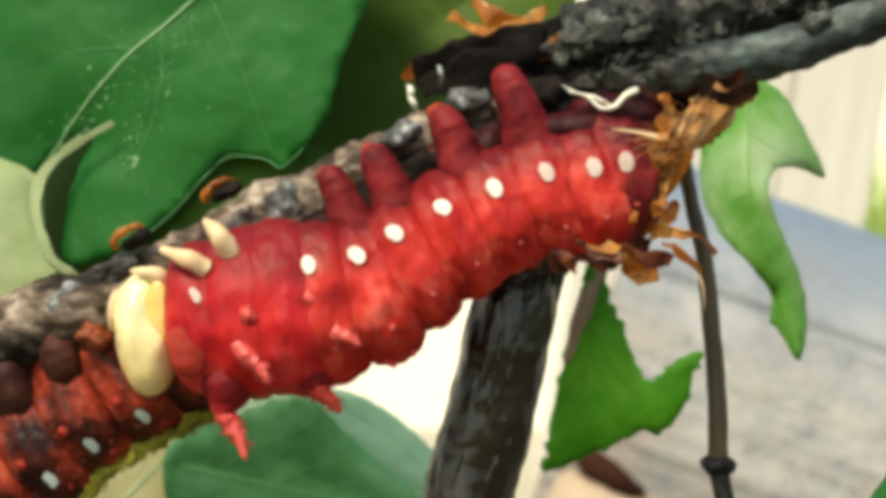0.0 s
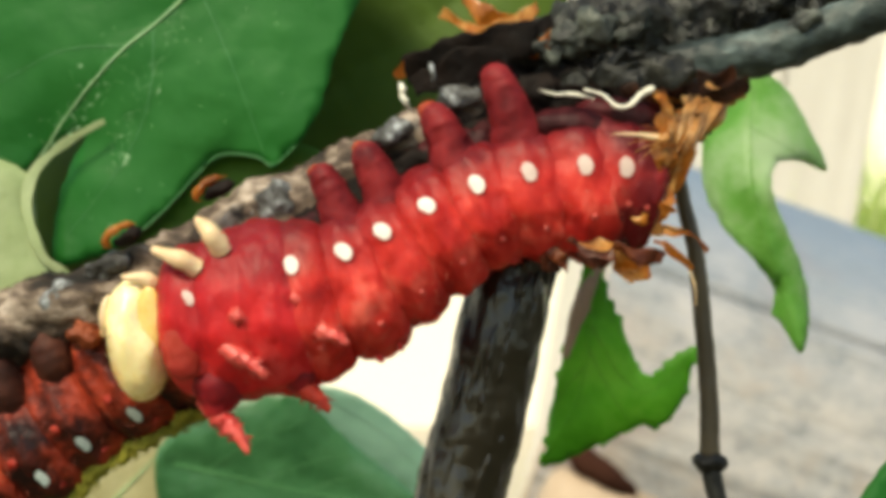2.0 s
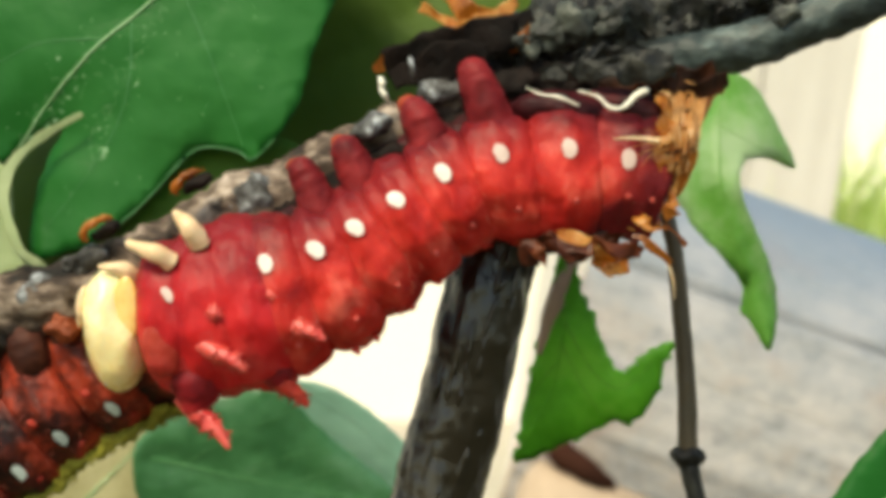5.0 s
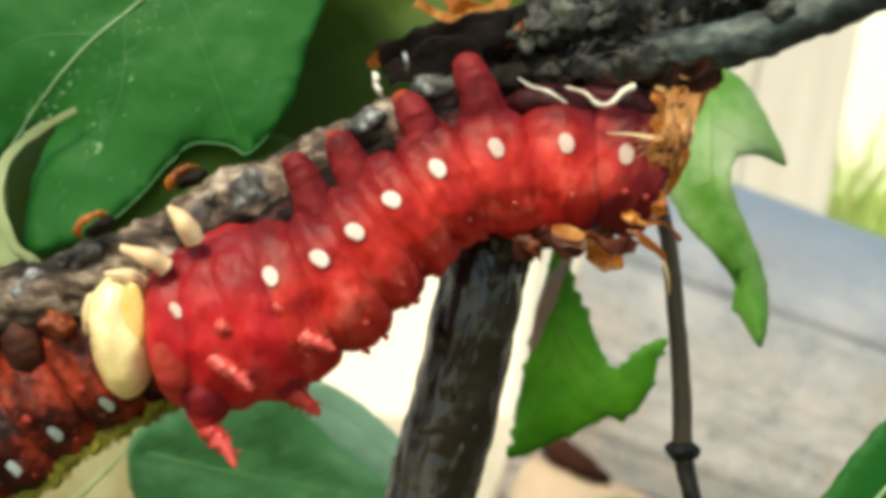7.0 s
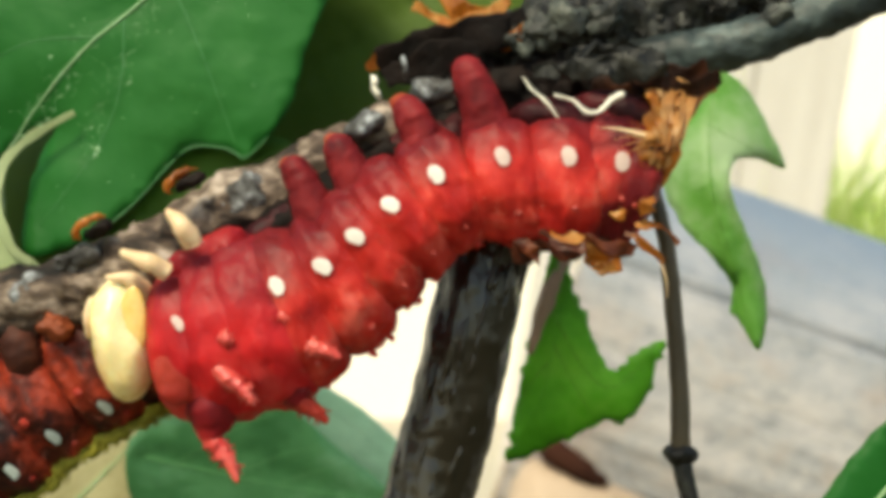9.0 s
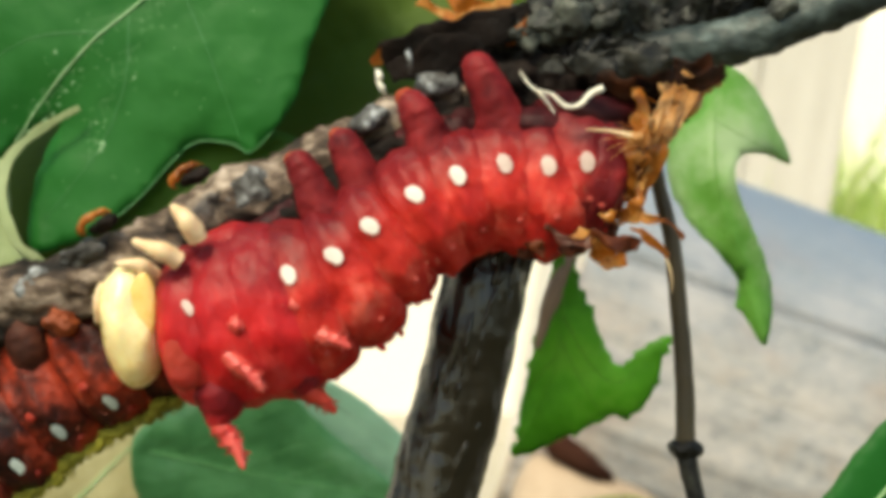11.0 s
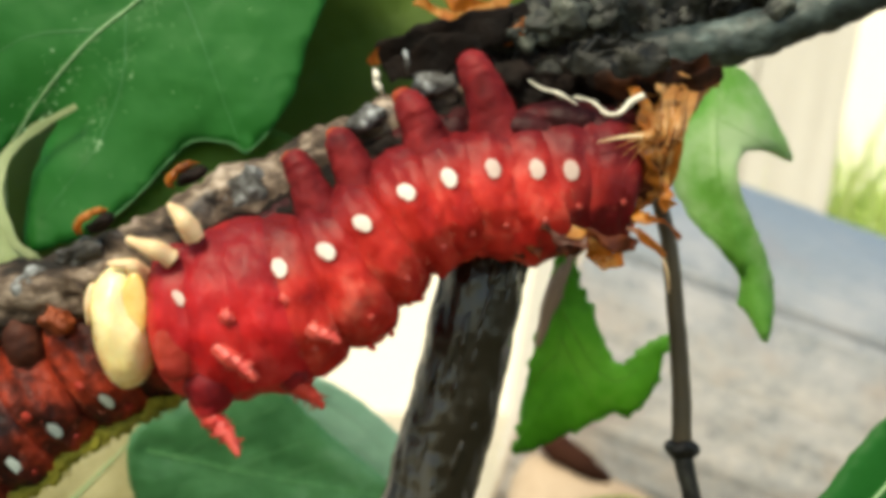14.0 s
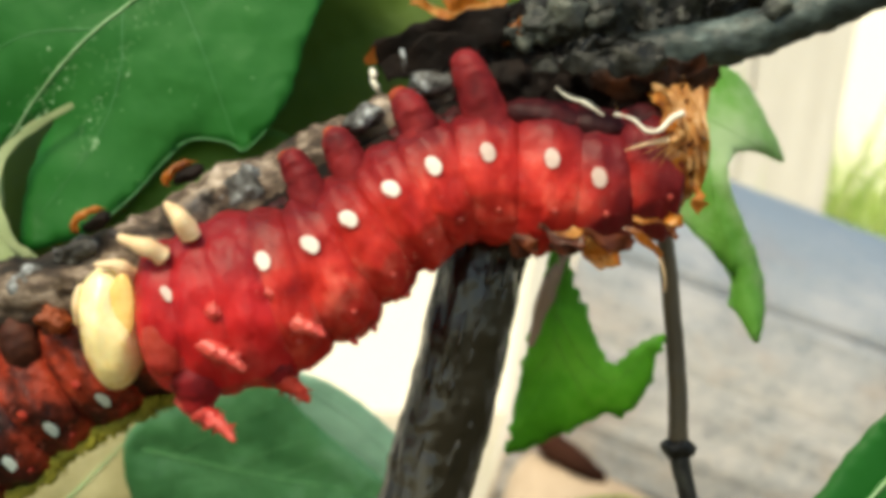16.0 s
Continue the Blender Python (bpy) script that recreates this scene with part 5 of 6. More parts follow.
    for i, (pts, w) in enumerate((([(8.6, -1, 2.2), (9.4, -2, 0.4), (10.6, -2, -0.6)], 1.7), ([(11.7, -2, 2.4), (15.1, -3, 1.2), (16.7, -2, -0.8), (19.1, -2, -0.7)], 2.0), ([(8.9, 1, 2.5), (13.6, 0, 1.6), (18.5, 0, 2.5)], 2.2), ([(16.6, 0, 3.4), (18.7, -1, 4.0), (20.8, -1, 3.9), (22.4, 0, 3.2)], 1.8), ([(17.8, 0, 2.5), (19.9, 0, 4.8), (21.0, 0, 7.0)], 1.5), ([(14.7, -1, 1.3), (15.8, -2, -0.5), (17.3, -2, -1.2)], 1.2), ([(10.1, -3, 2.5), (12.7, -4, 1.4), (15.3, -4, 1.1)], 1.7), ([(15.0, -4, 2.1), (17.7, -4, 1.2), (20.0, -4, 0.2)], 1.5), ([(18.8, -4, 2.7), (20.9, -4, 1.7), (22.3, -3, -0.2)], 1.1), ([(20.0, -4, 3.5), (22.2, -4, 3.0), (24.3, -3, 1.4)], 1.0))):
        bm = bmesh.new()
        ribbon(bm, [(x, y - 1.5, z - 0.5) for x, y, z in pts], 0.85 * w, 0.9, 480, per=12, across=8, seed=50 + i * 2.3)
        part("lower_shred", bm, "wet_fold" if i in (0, 2, 6, 7) else "old_skin", sk, "torn shred of old skin below the body", wide=True)
    part("loose_fibre", limb([(20.6, -2, 1.5), (21.8, -2.5, 0.7), (22.9, -2.5, -0.7), (23.6, -2.5, -2.8), (23.8, -2, -4.8)], [0.22, 0.18, 0.14, 0.12, 0.06], n=8, per=6), "leg", sk, "thin pale fibre hanging from the old skin", wide=True)
    for i, (pts, w) in enumerate((([(8.0, 1, 2.6), (11.0, 0, 1.9), (14.2, 0, 1.9), (17.6, 0, 3.0)], 3.4), ([(10.2, -1.5, 1.2), (12.6, -2, 0.6), (15.2, -1.5, 1.2)], 1.6), ([(8.4, 0, 3.6), (8.9, -1, 1.2), (8.6, -1, -0.9)], 3.2), ([(10.0, -1.5, 2.6), (9.6, -2, 0.4), (8.3, -2, -1.3)], 1.7))):
        bm = bmesh.new()
        ribbon(bm, [(x, y - 1.0, z - 0.5) for x, y, z in pts], 0.85 * w, 1.0, 420, per=16, across=14, seed=71 + i * 3.1)
        part("wet_sheath", bm, "wet_fold", sk, "dark wet crumpled sheath under the rear body", wide=True)
    threads = part("white_thread", limb([(-6.5, 0.2, 0.1), (-4.6, -0.3, -0.5), (-3.2, -0.5, -1.7), (-1.8, -0.4, -1.6), (-0.6, -0.3, -0.4), (0.6, 0, 0.2)], [0.08, 0.15, 0.26, 0.24, 0.36, 0.34], n=10, per=8, rough=0.08, freq=900), "thread", sk, "white wavy lining thread of the old skin")
    strand = part("white_strand", limb([(-3.0, 0.3, 0.1), (-1.4, 0, -0.15), (0.5, -0.1, 0.1), (2.7, 0, -0.1)], [0.05, 0.12, 0.22, 0.08], n=10, per=8, rough=0.06, freq=900), "thread", sk, "white lining strand of the old skin")
    return sk, sleeve, threads, strand, sheets


RED, SEG = red_caterpillar()
brown_caterpillar()
SKIN, SLEEVE, THREADS, STRAND, SHEETS = cast_skin()


# ---- what moves ----
def motions():
    """Seconds, mm to the right of and above the branch's middle, and the lean in degrees."""
    heave = [(0, -0.5), (1.5, -0.4), (3, -0.1), (4, 0.0), (6.5, 0.7), (9, 1.0), (11.5, 0.7), (13, 0.6), (14.5, 0.5), (16, 0.5)]

    def crawl(piece, thing, depth, rows, share=0.0):
        """share: how much a ring takes part in the heave of the middle, with which it rolls on its long axis."""
        b = Vector(thing["base"]) - Vector((0, 0, Z0))
        made = []
        for t, u, v, a in rows:
            h = share * float(np.interp(t, [q[0] for q in heave], [q[1] for q in heave]))
            made.append((t, Matrix.Translation(mm((u, depth, v + h)) - b) @ Matrix.Rotation(radians(a), 4, "Y") @ Matrix.Rotation(radians(11.0 * h), 4, "X")))
        walk(piece, made)

    def sway(thing, rows):
        b = Vector(thing["base"])
        walk(thing, [(t, Matrix.Translation(b + mm((u, 0, v)))) for t, u, v, a in rows])

    crawl(SEG["head"], RED, 0.0, [(0, -35.24, -7.43, -3.3), (0.5, -35.19, -7.34, -3.3), (1, -35.50, -7.13, -3.2), (1.5, -35.38, -7.77, -3.4), (2, -35.21, -8.20, -3.9), (2.5, -35.07, -8.30, -4.0), (3, -35.16, -7.70, -3.7), (3.5, -35.48, -7.47, -3.6), (4, -35.65, -7.32, -3.7), (6.5, -34.27, -8.91, -4.6), (7, -34.03, -8.97, -4.7), (7.5, -33.89, -8.99, -4.9), (8, -33.90, -8.63, -4.8), (8.5, -33.66, -8.53, -4.9), (9, -33.66, -9.00, -5.2), (11.5, -33.15, -7.98, -4.6), (12, -33.14, -7.99, -4.6), (12.5, -33.21, -8.19, -4.7), (13, -33.27, -8.22, -4.5), (13.5, -33.41, -8.01, -4.3), (14, -33.81, -8.24, -4.2), (14.5, -33.88, -8.54, -4.4), (15, -33.83, -8.68, -4.6), (15.5, -34.13, -8.52, -4.6), (16, -34.70, -8.47, -4.5)])
    crawl(SEG["pro"], RED, 0.0, [(0, -28.70, -6.29, -5.6), (0.5, -28.64, -6.08, -5.4), (1, -28.95, -5.74, -5.3), (1.5, -28.76, -6.29, -5.7), (2, -28.54, -6.73, -6.5), (2.5, -28.37, -6.84, -6.7), (3, -28.44, -6.29, -6.2), (3.5, -28.75, -6.09, -6.0), (4, -28.87, -6.14, -6.2), (6.5, -27.21, -8.80, -7.7), (7, -26.93, -9.07, -7.9), (7.5, -26.77, -9.34, -8.2), (8, -26.80, -9.23, -7.9), (8.5, -26.54, -9.37, -8.2), (9, -26.52, -10.08, -8.6), (11.5, -25.98, -8.79, -7.7), (12, -25.96, -8.74, -7.6), (12.5, -26.01, -8.88, -7.8), (13, -26.09, -8.66, -7.6), (13.5, -26.27, -8.19, -7.1), (14, -26.68, -8.14, -7.1), (14.5, -26.76, -8.16, -7.4), (15, -26.69, -8.20, -7.7), (15.5, -26.98, -7.96, -7.7), (16, -27.55, -7.81, -7.6)])
    crawl(SEG["meso"], RED, 0.0, [(0, -23.99, -5.86, -8.5), (0.5, -23.93, -5.73, -8.3), (1, -24.32, -5.44, -8.1), (1.5, -24.25, -5.91, -8.6), (2, -24.20, -6.21, -9.6), (2.5, -24.09, -6.30, -10.1), (3, -24.22, -5.86, -9.3), (3.5, -24.57, -5.75, -9.1), (4, -24.71, -5.78, -9.4), (6.5, -23.20, -8.14, -11.9), (7, -22.94, -8.41, -12.2), (7.5, -22.71, -8.60, -12.7), (8, -22.67, -8.56, -12.3), (8.5, -22.44, -8.64, -12.8), (9, -22.36, -9.26, -13.5), (11.5, -21.75, -8.20, -12.1), (12, -21.73, -8.14, -12.1), (12.5, -21.74, -8.24, -12.4), (13, -21.86, -8.06, -12.0), (13.5, -22.06, -7.70, -11.4), (14, -22.45, -7.65, -11.2), (14.5, -22.55, -7.59, -11.6), (15, -22.55, -7.60, -11.9), (15.5, -22.87, -7.36, -11.8), (16, -23.49, -7.21, -11.6)])
    crawl(SEG["meta"], RED, 0.0, [(0, -20.02, -5.26, -11.0), (0.5, -19.97, -5.18, -10.7), (1, -20.42, -4.93, -10.5), (1.5, -20.45, -5.34, -11.0), (2, -20.56, -5.51, -12.3), (2.5, -20.50, -5.59, -12.9), (3, -20.67, -5.24, -11.9), (3.5, -21.05, -5.22, -11.6), (4, -21.21, -5.21, -12.0), (6.5, -19.83, -7.34, -15.3), (7, -19.59, -7.60, -15.8), (7.5, -19.28, -7.73, -16.5), (8, -19.20, -7.75, -16.1), (8.5, -18.98, -7.76, -16.6), (9, -18.85, -8.32, -17.6), (11.5, -18.19, -7.44, -15.9), (12, -18.17, -7.38, -15.9), (12.5, -18.15, -7.45, -16.2), (13, -18.30, -7.31, -15.8), (13.5, -18.51, -7.03, -14.9), (14, -18.88, -6.98, -14.6), (14.5, -19.01, -6.86, -15.1), (15, -19.07, -6.83, -15.5), (15.5, -19.42, -6.61, -15.4), (16, -20.07, -6.45, -15.0)], 0.3)
    crawl(SEG["A1"], RED, 0.0, [(0, -16.30, -4.39, -13.3), (0.5, -16.26, -4.36, -13.0), (1, -16.77, -4.15, -12.7), (1.5, -16.89, -4.50, -13.3), (2, -17.14, -4.56, -14.8), (2.5, -17.12, -4.63, -15.5), (3, -17.33, -4.36, -14.3), (3.5, -17.75, -4.42, -14.0), (4, -17.93, -4.39, -14.5), (6.5, -16.67, -6.29, -18.6), (7, -16.45, -6.54, -19.1), (7.5, -16.07, -6.61, -20.0), (8, -15.94, -6.69, -19.5), (8.5, -15.74, -6.64, -20.2), (9, -15.56, -7.13, -21.5), (11.5, -14.85, -6.44, -19.4), (12, -14.83, -6.37, -19.5), (12.5, -14.77, -6.40, -19.8), (13, -14.96, -6.31, -19.3), (13.5, -15.19, -6.11, -18.3), (14, -15.54, -6.05, -17.9), (14.5, -15.69, -5.87, -18.4), (15, -15.80, -5.81, -18.8), (15.5, -16.17, -5.60, -18.7), (16, -16.86, -5.44, -18.2)], 0.7)
    crawl(SEG["A2"], RED, 0.0, [(0, -10.85, -2.96, -21.0), (0.5, -10.71, -2.84, -20.8), (1, -10.96, -2.61, -20.5), (1.5, -11.10, -2.91, -20.8), (2, -11.40, -2.79, -21.6), (2.5, -11.57, -2.75, -22.3), (3, -11.67, -2.67, -21.3), (3.5, -12.09, -2.65, -20.9), (4, -12.36, -2.59, -21.6), (6.5, -11.44, -4.16, -27.9), (7, -11.20, -4.30, -28.8), (7.5, -10.91, -4.27, -29.9), (8, -10.87, -4.35, -29.4), (8.5, -10.76, -4.30, -30.2), (9, -10.73, -4.66, -32.3), (11.5, -9.94, -4.10, -29.5), (12, -10.00, -4.11, -29.7), (12.5, -9.96, -4.05, -29.9), (13, -10.03, -4.05, -29.7), (13.5, -10.15, -3.94, -28.9), (14, -10.45, -3.90, -27.9), (14.5, -10.63, -3.71, -28.1), (15, -10.76, -3.57, -28.0), (15.5, -11.16, -3.38, -27.5), (16, -11.77, -3.32, -26.8)], 1.0)
    crawl(SEG["A3"], RED, 0.0, [(0, -6.85, 0.03, -26.3), (0.5, -6.60, 0.07, -26.6), (1, -6.85, 0.32, -26.3), (1.5, -6.98, -0.02, -26.5), (2, -7.33, 0.01, -26.7), (2.5, -7.44, 0.06, -27.1), (3, -7.58, 0.14, -26.8), (3.5, -7.89, 0.09, -26.6), (4, -8.18, 0.23, -27.1), (6.5, -7.77, -0.84, -35.0), (7, -7.65, -0.91, -35.7), (7.5, -7.49, -0.81, -36.0), (8, -7.45, -0.98, -35.5), (8.5, -7.35, -0.84, -36.2), (9, -7.52, -1.03, -38.1), (11.5, -6.38, -0.46, -33.0), (12, -6.44, -0.38, -33.2), (12.5, -6.42, -0.41, -33.3), (13, -6.45, -0.30, -33.6), (13.5, -6.64, -0.27, -33.1), (14, -6.83, -0.40, -32.3), (14.5, -7.05, -0.21, -31.9), (15, -7.16, -0.25, -32.2), (15.5, -7.46, -0.06, -31.5), (16, -7.92, -0.05, -32.1)], 1.0)
    crawl(SEG["A4"], RED, 0.0, [(0, -2.23, 3.02, -24.6), (0.5, -2.13, 3.16, -25.5), (1, -2.39, 3.33, -25.1), (1.5, -2.60, 2.97, -25.4), (2, -3.04, 3.00, -25.4), (2.5, -3.35, 3.04, -25.4), (3, -3.47, 3.05, -25.5), (3.5, -3.64, 3.03, -26.7), (4, -3.94, 3.17, -27.0), (6.5, -4.12, 2.75, -34.5), (7, -4.04, 2.66, -34.4), (7.5, -3.93, 2.64, -33.6), (8, -3.79, 2.47, -33.1), (8.5, -3.80, 2.60, -33.4), (9, -4.12, 2.45, -34.2), (11.5, -1.97, 3.01, -27.1), (12, -2.07, 3.08, -26.6), (12.5, -2.13, 3.06, -27.0), (13, -2.33, 3.15, -27.3), (13.5, -2.51, 3.11, -27.0), (14, -2.69, 3.01, -26.6), (14.5, -3.01, 3.01, -26.0), (15, -3.26, 3.00, -27.2), (15.5, -3.45, 3.11, -27.1), (16, -3.82, 3.35, -29.7)], 0.8)
    crawl(SEG["A5"], RED, 0.0, [(0, 2.58, 5.32, -18.4), (0.5, 2.59, 5.47, -19.4), (1, 2.33, 5.66, -19.1), (1.5, 2.01, 5.42, -18.5), (2, 1.55, 5.46, -18.0), (2.5, 1.20, 5.41, -17.5), (3, 1.00, 5.50, -17.8), (3.5, 0.77, 5.76, -19.6), (4, 0.47, 5.90, -20.0), (6.5, 0.27, 6.16, -25.3), (7, 0.33, 6.06, -24.6), (7.5, 0.50, 5.95, -23.1), (8, 0.56, 5.70, -22.8), (8.5, 0.54, 5.82, -22.9), (9, 0.24, 5.73, -22.1), (11.5, 2.04, 4.87, -16.7), (12, 1.84, 4.77, -16.0), (12.5, 1.88, 4.85, -16.6), (13, 1.57, 4.83, -16.6), (13.5, 1.39, 4.80, -16.3), (14, 1.20, 4.71, -15.6), (14.5, 0.98, 4.74, -15.2), (15, 0.60, 4.97, -15.6), (15.5, 0.36, 5.16, -16.1), (16, 0.07, 5.91, -19.0)], 0.4)
    crawl(SEG["A6"], RED, 0.0, [(0, 7.60, 6.96, -12.1), (0.5, 7.42, 7.18, -12.8), (1, 7.16, 7.22, -12.9), (1.5, 6.98, 6.77, -10.9), (2, 6.58, 6.72, -9.9), (2.5, 6.39, 6.70, -8.8), (3, 6.27, 6.77, -8.9), (3.5, 6.14, 7.37, -9.1), (4, 6.01, 7.68, -9.4), (6.5, 5.79, 8.39, -11.8), (7, 5.94, 8.12, -11.1), (7.5, 6.30, 7.85, -9.8), (8, 6.37, 7.52, -10.0), (8.5, 6.37, 7.64, -10.3), (9, 6.66, 7.55, -8.8), (11.5, 6.07, 5.96, -7.8), (12, 5.79, 5.79, -7.5), (12.5, 5.91, 5.86, -7.9), (13, 5.42, 5.92, -7.6), (13.5, 5.32, 5.90, -7.0), (14, 5.37, 5.72, -5.8), (14.5, 5.21, 5.77, -4.9), (15, 4.92, 5.90, -3.0), (15.5, 4.74, 6.16, -2.9), (16, 5.07, 7.33, -3.6)])
    crawl(SEG["A7"], RED, 0.0, [(0, 12.16, 7.93, -5.4), (0.5, 12.11, 8.28, -5.2), (1, 12.02, 8.57, -5.2), (1.5, 12.07, 8.00, -2.9), (2, 12.02, 7.92, -1.8), (2.5, 12.00, 7.72, -0.7), (3, 12.12, 7.87, -0.6), (3.5, 12.38, 8.22, 0.8), (4, 12.33, 8.53, 1.2), (6.5, 12.62, 9.46, 2.0), (7, 12.62, 9.09, 2.0), (7.5, 12.94, 8.66, 2.7), (8, 12.80, 8.41, 2.0), (8.5, 12.90, 8.66, 1.8), (9, 13.09, 8.09, 2.3), (11.5, 9.85, 6.44, -0.8), (12, 9.38, 6.36, -0.3), (12.5, 9.18, 6.55, 0.1), (13, 9.13, 6.46, -1.0), (13.5, 9.22, 6.36, -1.0), (14, 9.68, 6.20, -0.4), (14.5, 9.87, 6.19, 1.0), (15, 10.20, 6.07, 3.2), (15.5, 10.63, 6.33, 4.3), (16, 11.38, 7.25, 5.6)])
    crawl(SEG["A8"], RED, 0.0, [(0, 15.27, 9.94, 3.9), (0.5, 15.22, 10.13, 5.2), (1, 15.36, 10.26, 6.0), (1.5, 15.99, 9.44, 7.7), (2, 16.15, 9.18, 8.2), (2.5, 16.57, 8.88, 7.8), (3, 16.86, 8.92, 7.9), (3.5, 17.28, 9.04, 8.7), (4, 17.76, 9.18, 9.7), (6.5, 18.98, 9.63, 13.8), (7, 18.81, 9.44, 13.4), (7.5, 18.68, 9.12, 13.8), (8, 18.42, 9.05, 13.2), (8.5, 18.68, 9.24, 13.7), (9, 18.60, 9.02, 12.1), (11.5, 13.44, 8.17, 6.6), (12, 12.92, 7.92, 7.8), (12.5, 13.25, 7.89, 8.7), (13, 12.55, 7.96, 4.0), (13.5, 12.54, 7.80, 1.1), (14, 13.20, 7.56, -0.9), (14.5, 13.74, 7.36, -1.7), (15, 14.78, 6.45, -2.5), (15.5, 15.41, 6.25, -1.0), (16, 16.43, 6.75, 0.0)])
    crawl(SEG["tail"], RED, 0.0, [(0, 16.29, 9.39, 7.9), (0.5, 16.41, 9.62, 6.5), (1, 16.75, 9.80, 5.4), (1.5, 17.57, 8.99, 5.0), (2, 17.95, 8.79, 4.0), (2.5, 18.60, 8.55, 3.1), (3, 19.13, 8.64, 2.5), (3.5, 19.78, 8.82, 2.0), (4, 20.21, 8.92, 3.2), (6.5, 21.08, 9.12, 7.1), (7, 20.83, 8.87, 8.2), (7.5, 20.60, 8.52, 9.1), (8, 20.19, 8.41, 10.1), (8.5, 20.33, 8.58, 11.0), (9, 20.12, 8.33, 12.2), (11.5, 15.10, 7.58, 9.5), (12, 14.58, 7.39, 8.6), (12.5, 14.90, 7.41, 7.7), (13, 15.60, 7.84, 1.6), (13.5, 16.90, 8.04, -2.5), (14, 17.75, 7.97, -4.7), (14.5, 19.05, 7.96, -5.5), (15, 20.34, 7.92, -7.3), (15.5, 21.38, 7.82, -6.5), (16, 22.80, 8.43, -6.8)])
    skin_rows = [(0, 19.29, 12.02, 11.9), (0.5, 19.68, 11.87, 10.0), (1, 19.73, 12.05, 8.4), (1.5, 20.24, 11.49, 7.5), (2, 20.35, 11.86, 6.0), (2.5, 21.13, 11.83, 4.6), (3, 21.86, 11.47, 3.5), (3.5, 22.48, 11.03, 2.5), (4, 22.78, 11.24, 3.2), (6.5, 22.59, 10.51, 7.1), (7, 22.53, 10.65, 8.2), (7.5, 22.42, 10.63, 9.1), (8, 22.43, 11.09, 10.1), (8.5, 22.00, 11.16, 11.0), (9, 21.85, 11.24, 12.2), (11.5, 19.62, 10.60, 9.5), (12, 19.22, 10.60, 8.6), (12.5, 18.57, 10.39, 7.7), (13, 19.78, 10.81, 1.6), (13.5, 20.92, 11.19, -2.5), (14, 21.67, 10.99, -6.2), (14.5, 22.64, 10.83, -8.5), (15, 23.32, 10.81, -11.3), (15.5, 23.98, 10.79, -11.5), (16, 24.73, 10.65, -11.8)]
    crawl(SLEEVE, SKIN, 0.0, skin_rows)
    for sheet, (x, z), y in SHEETS:
        crawl(sheet, SKIN, y, [(t, x, z, math.degrees(math.atan2(x - u - 1.7, z - v - 0.5))) for t, u, v, a in skin_rows])
    crawl(THREADS, SKIN, -6.2, [(0, 15.74, 17.43, -0.0), (0.5, 16.64, 17.30, -0.0), (1, 17.19, 17.48, -0.0), (1.5, 18.26, 16.97, -0.0), (2, 18.21, 17.33, -0.0), (2.5, 18.80, 17.29, -0.0), (3, 19.37, 16.95, -0.0), (3.5, 19.82, 16.52, -0.0), (4, 19.97, 16.77, -0.0), (6.5, 19.17, 16.31, -0.0), (7, 19.01, 16.50, -0.0), (7.5, 18.77, 16.21, -0.0), (8, 18.73, 16.40, -0.0), (8.5, 18.23, 16.21, -0.0), (9, 18.03, 16.03, -0.0), (11.5, 15.15, 16.11, -0.0), (12, 15.18, 16.50, -0.0), (12.5, 14.95, 16.70, -0.0), (13, 17.01, 16.25, -0.0), (13.5, 18.99, 15.75, -0.0), (14, 19.86, 15.31, -0.0), (14.5, 20.96, 14.92, -0.0), (15, 22.29, 14.43, -0.0), (15.5, 23.40, 13.99, -0.0), (16, 24.28, 13.52, -0.0)])
    crawl(STRAND, SKIN, -5.5, [(0, 11.60, 16.95, 22.0), (0.5, 11.40, 16.80, 17.0), (1, 10.80, 16.90, 12.0), (1.5, 10.67, 16.70, 8.0), (2, 10.26, 16.97, 8.0), (2.5, 10.49, 16.84, 8.0), (3, 10.70, 16.43, 8.0), (3.5, 10.79, 15.91, 8.0), (4, 11.00, 16.21, 10.6), (6.5, 10.48, 16.03, 23.4), (7, 10.38, 16.27, 26.0), (7.5, 10.37, 15.99, 31.5), (8, 10.56, 16.19, 37.0), (8.5, 10.30, 16.02, 42.5), (9, 10.33, 15.85, 48.0), (11.5, 9.43, 15.82, 50.0), (12, 9.70, 15.83, 55.0), (12.5, 9.70, 15.64, 60.0), (13, 10.44, 15.87, 45.0), (13.5, 11.11, 16.03, 30.0), (14, 11.41, 15.87, 25.0), (14.5, 11.92, 15.75, 20.0), (15, 12.80, 15.48, 22.7), (15.5, 13.66, 15.22, 25.3), (16, 14.53, 14.83, 28.0)])
    def swing(horn, lean, rows):
        """The horn's angle below level, less the lean of the ring that it stands on."""
        o = horn.matrix_basis.translation.copy()
        walk(horn, [(t, Matrix.Translation(o) @ Matrix.Rotation(radians(a - lean), 4, "Y") @ Matrix.Rotation(radians(-16), 4, "Z")) for t, a in rows])

    swing(SEG["low_horn"], -11, [(0, 55), (1, 46), (2, 42), (3, 37), (4, 37), (6.5, 47), (7.5, 49), (9, 54), (11.5, 55), (12.5, 55), (13.5, 50), (14.5, 42), (16, 33)])
    swing(SEG["horn_meso"], -11, [(0, 41), (1, 33), (2, 28), (4, 20), (6.5, 33), (7.5, 36), (9, 40), (12.5, 39), (14.5, 32), (16, 27)])
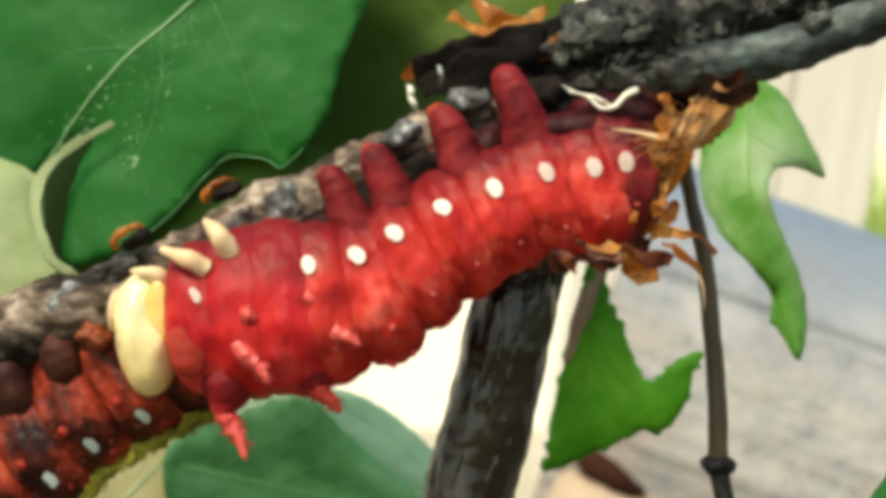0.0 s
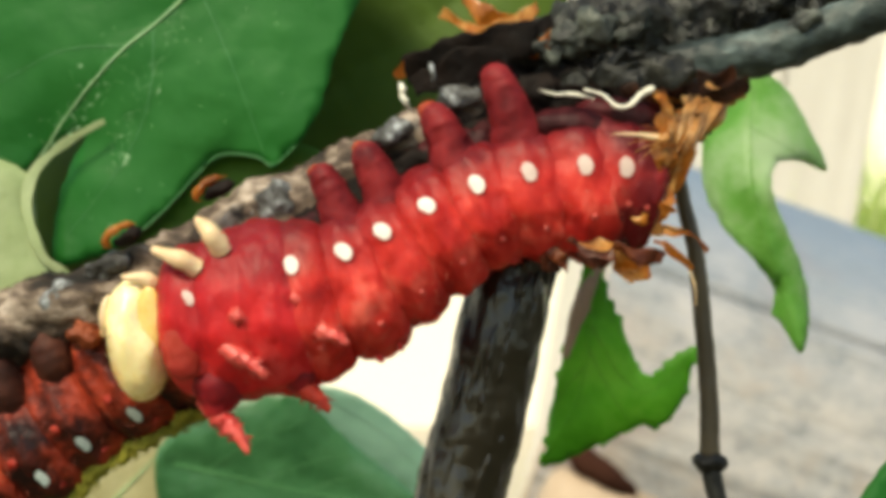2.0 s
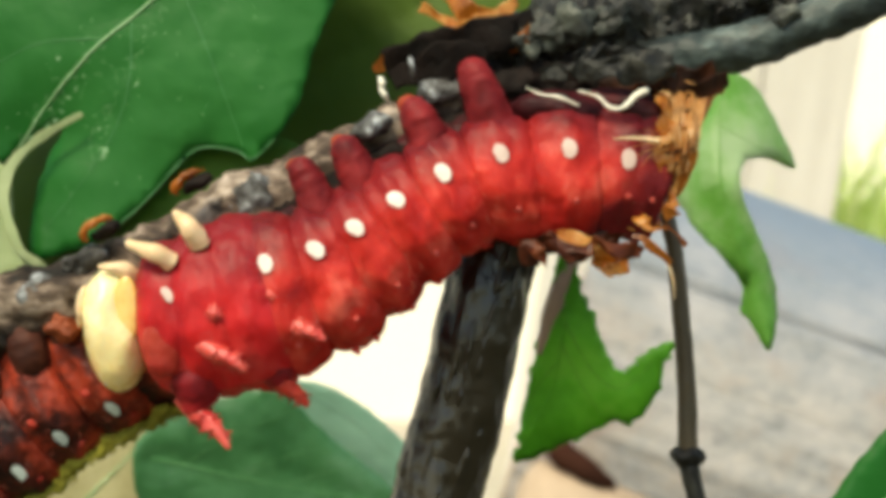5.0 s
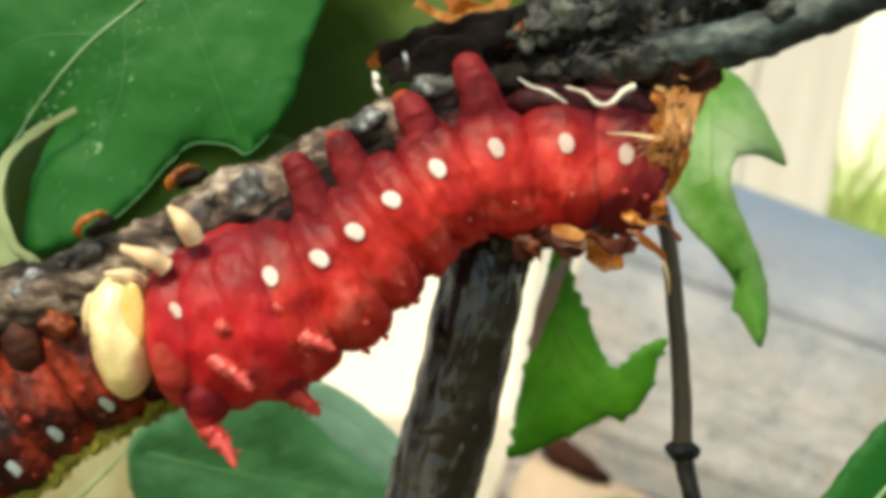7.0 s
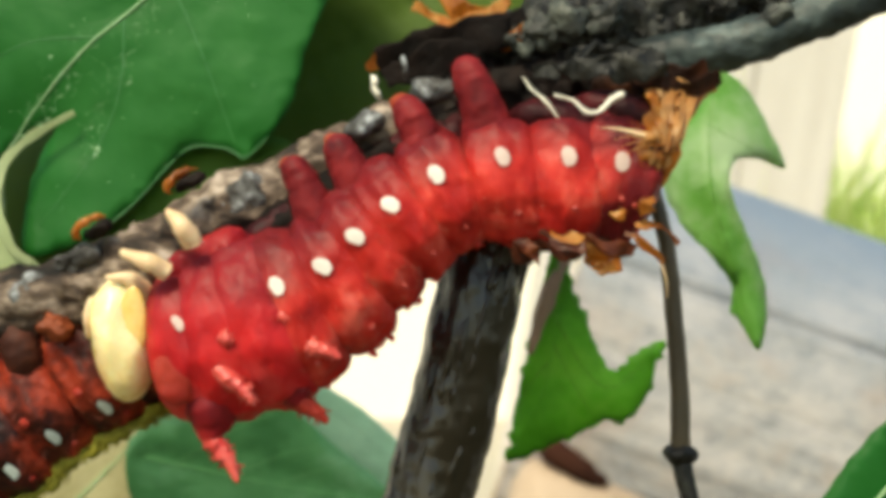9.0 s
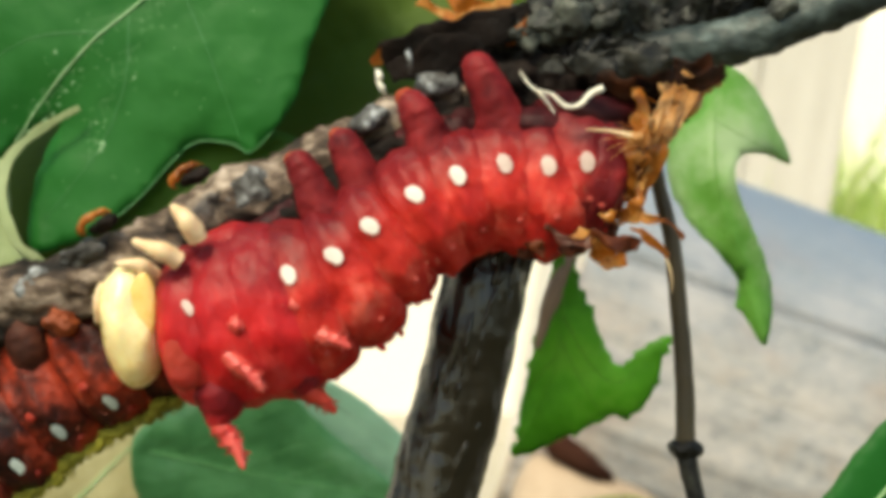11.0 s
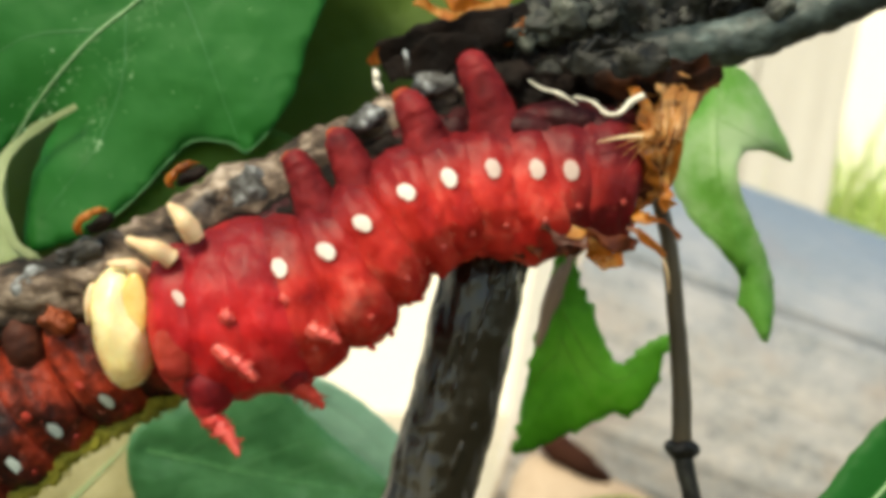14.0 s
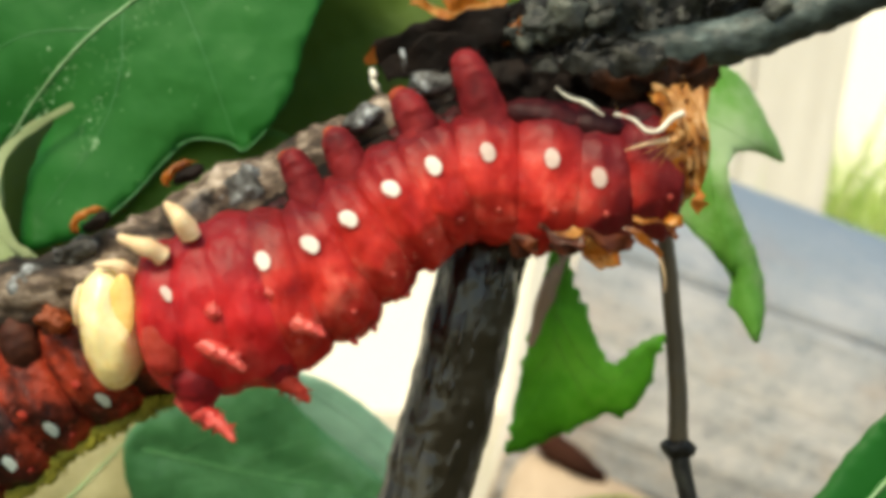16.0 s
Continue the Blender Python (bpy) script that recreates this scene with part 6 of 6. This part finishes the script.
    walk(SEG["middle_leg"], [(t, pose(u * 0.001, 0, v * 0.001)) for t, u, v in ((0, 0.4, 1.2), (2, 0.4, 1.0), (4, 0.1, 1.3), (6.5, 0, 0.2), (7.5, 0, 0), (9, 0.2, -0.1), (11.5, 1.0, 0.6), (12.5, 1.0, 0.5), (14, 0.6, 0.6), (16, 0.1, 0.7))])
    o = mm((2.3, -1, 20.9)) - Vector(RED["base"]) + Vector((0, 0, Z0))
    walk(SEG["grip"], [(t, Matrix.Translation(mm((u, 0, v))) @ Matrix.Translation(o) @ Matrix.Rotation(radians(a), 4, "Y") @ Matrix.Translation(-o)) for t, u, v, a in
                       ((0, 0.4, 0.1, -2), (2, 0.2, 0, -1), (4, 0, 0, 0), (9, 0.1, 0, -1), (11.5, 0.6, -0.2, -5), (12.5, 0.6, -0.2, -5), (14, 0.4, 0, -3), (16, 0.1, 0, -1))])
    sway(SIDE_LEAF, [(0, 0.08, -0.05, -0.0), (0.5, 0.47, 0.12, -0.0), (1, 0.14, 0.28, -0.0), (1.5, 1.13, 0.07, -0.0), (2, 1.67, 0.58, -0.0), (2.5, 0.72, 0.24, -0.0), (3, 0.45, 0.08, -0.0), (3.5, 0.42, -0.02, -0.0), (4, 0.17, 0.16, -0.0), (6.5, 0.46, 0.04, -0.0), (7, -0.17, -0.16, -0.0), (7.5, -0.01, -0.05, -0.0), (8, -0.02, 0.20, -0.0), (8.5, 0.05, 0.01, -0.0), (9, -0.15, -0.07, -0.0), (11.5, 0.02, -0.19, -0.0), (12, 0.47, -0.04, -0.0), (12.5, 0.40, 0.19, -0.0), (13, 0.73, -0.02, -0.0), (13.5, 0.24, 0.09, -0.0), (14, 0.70, 0.26, -0.0), (14.5, 0.50, -0.03, -0.0), (15, 0.25, 0.13, -0.0), (15.5, -0.10, 0.17, -0.0), (16, -0.13, 0.11, -0.0)])
    sway(LOW_LEAF, [(0, 0.20, -0.03, 0), (0.5, 0.43, 0.07, 0), (1, 0.23, 0.17, 0), (1.5, 0.83, 0.04, 0), (2, 1.15, 0.35, 0), (2.5, 0.58, 0.14, 0), (3, 0.42, 0.05, 0), (3.5, 0.40, -0.01, 0), (4, 0.25, 0.10, 0), (6.5, 0.57, 0.02, 0), (7, 0.20, -0.10, 0), (7.5, 0.30, -0.03, 0), (8, 0.29, 0.12, 0), (8.5, 0.33, 0.01, 0), (9, 0.21, -0.04, 0), (11.5, 0.61, -0.11, 0), (12, 0.88, -0.03, 0), (12.5, 0.84, 0.11, 0), (13, 1.04, -0.01, 0), (13.5, 0.74, 0.06, 0), (14, 1.02, 0.16, 0), (14.5, 0.90, -0.02, 0), (15, 0.75, 0.08, 0), (15.5, 0.54, 0.10, 0), (16, 0.52, 0.07, 0)])


motions()
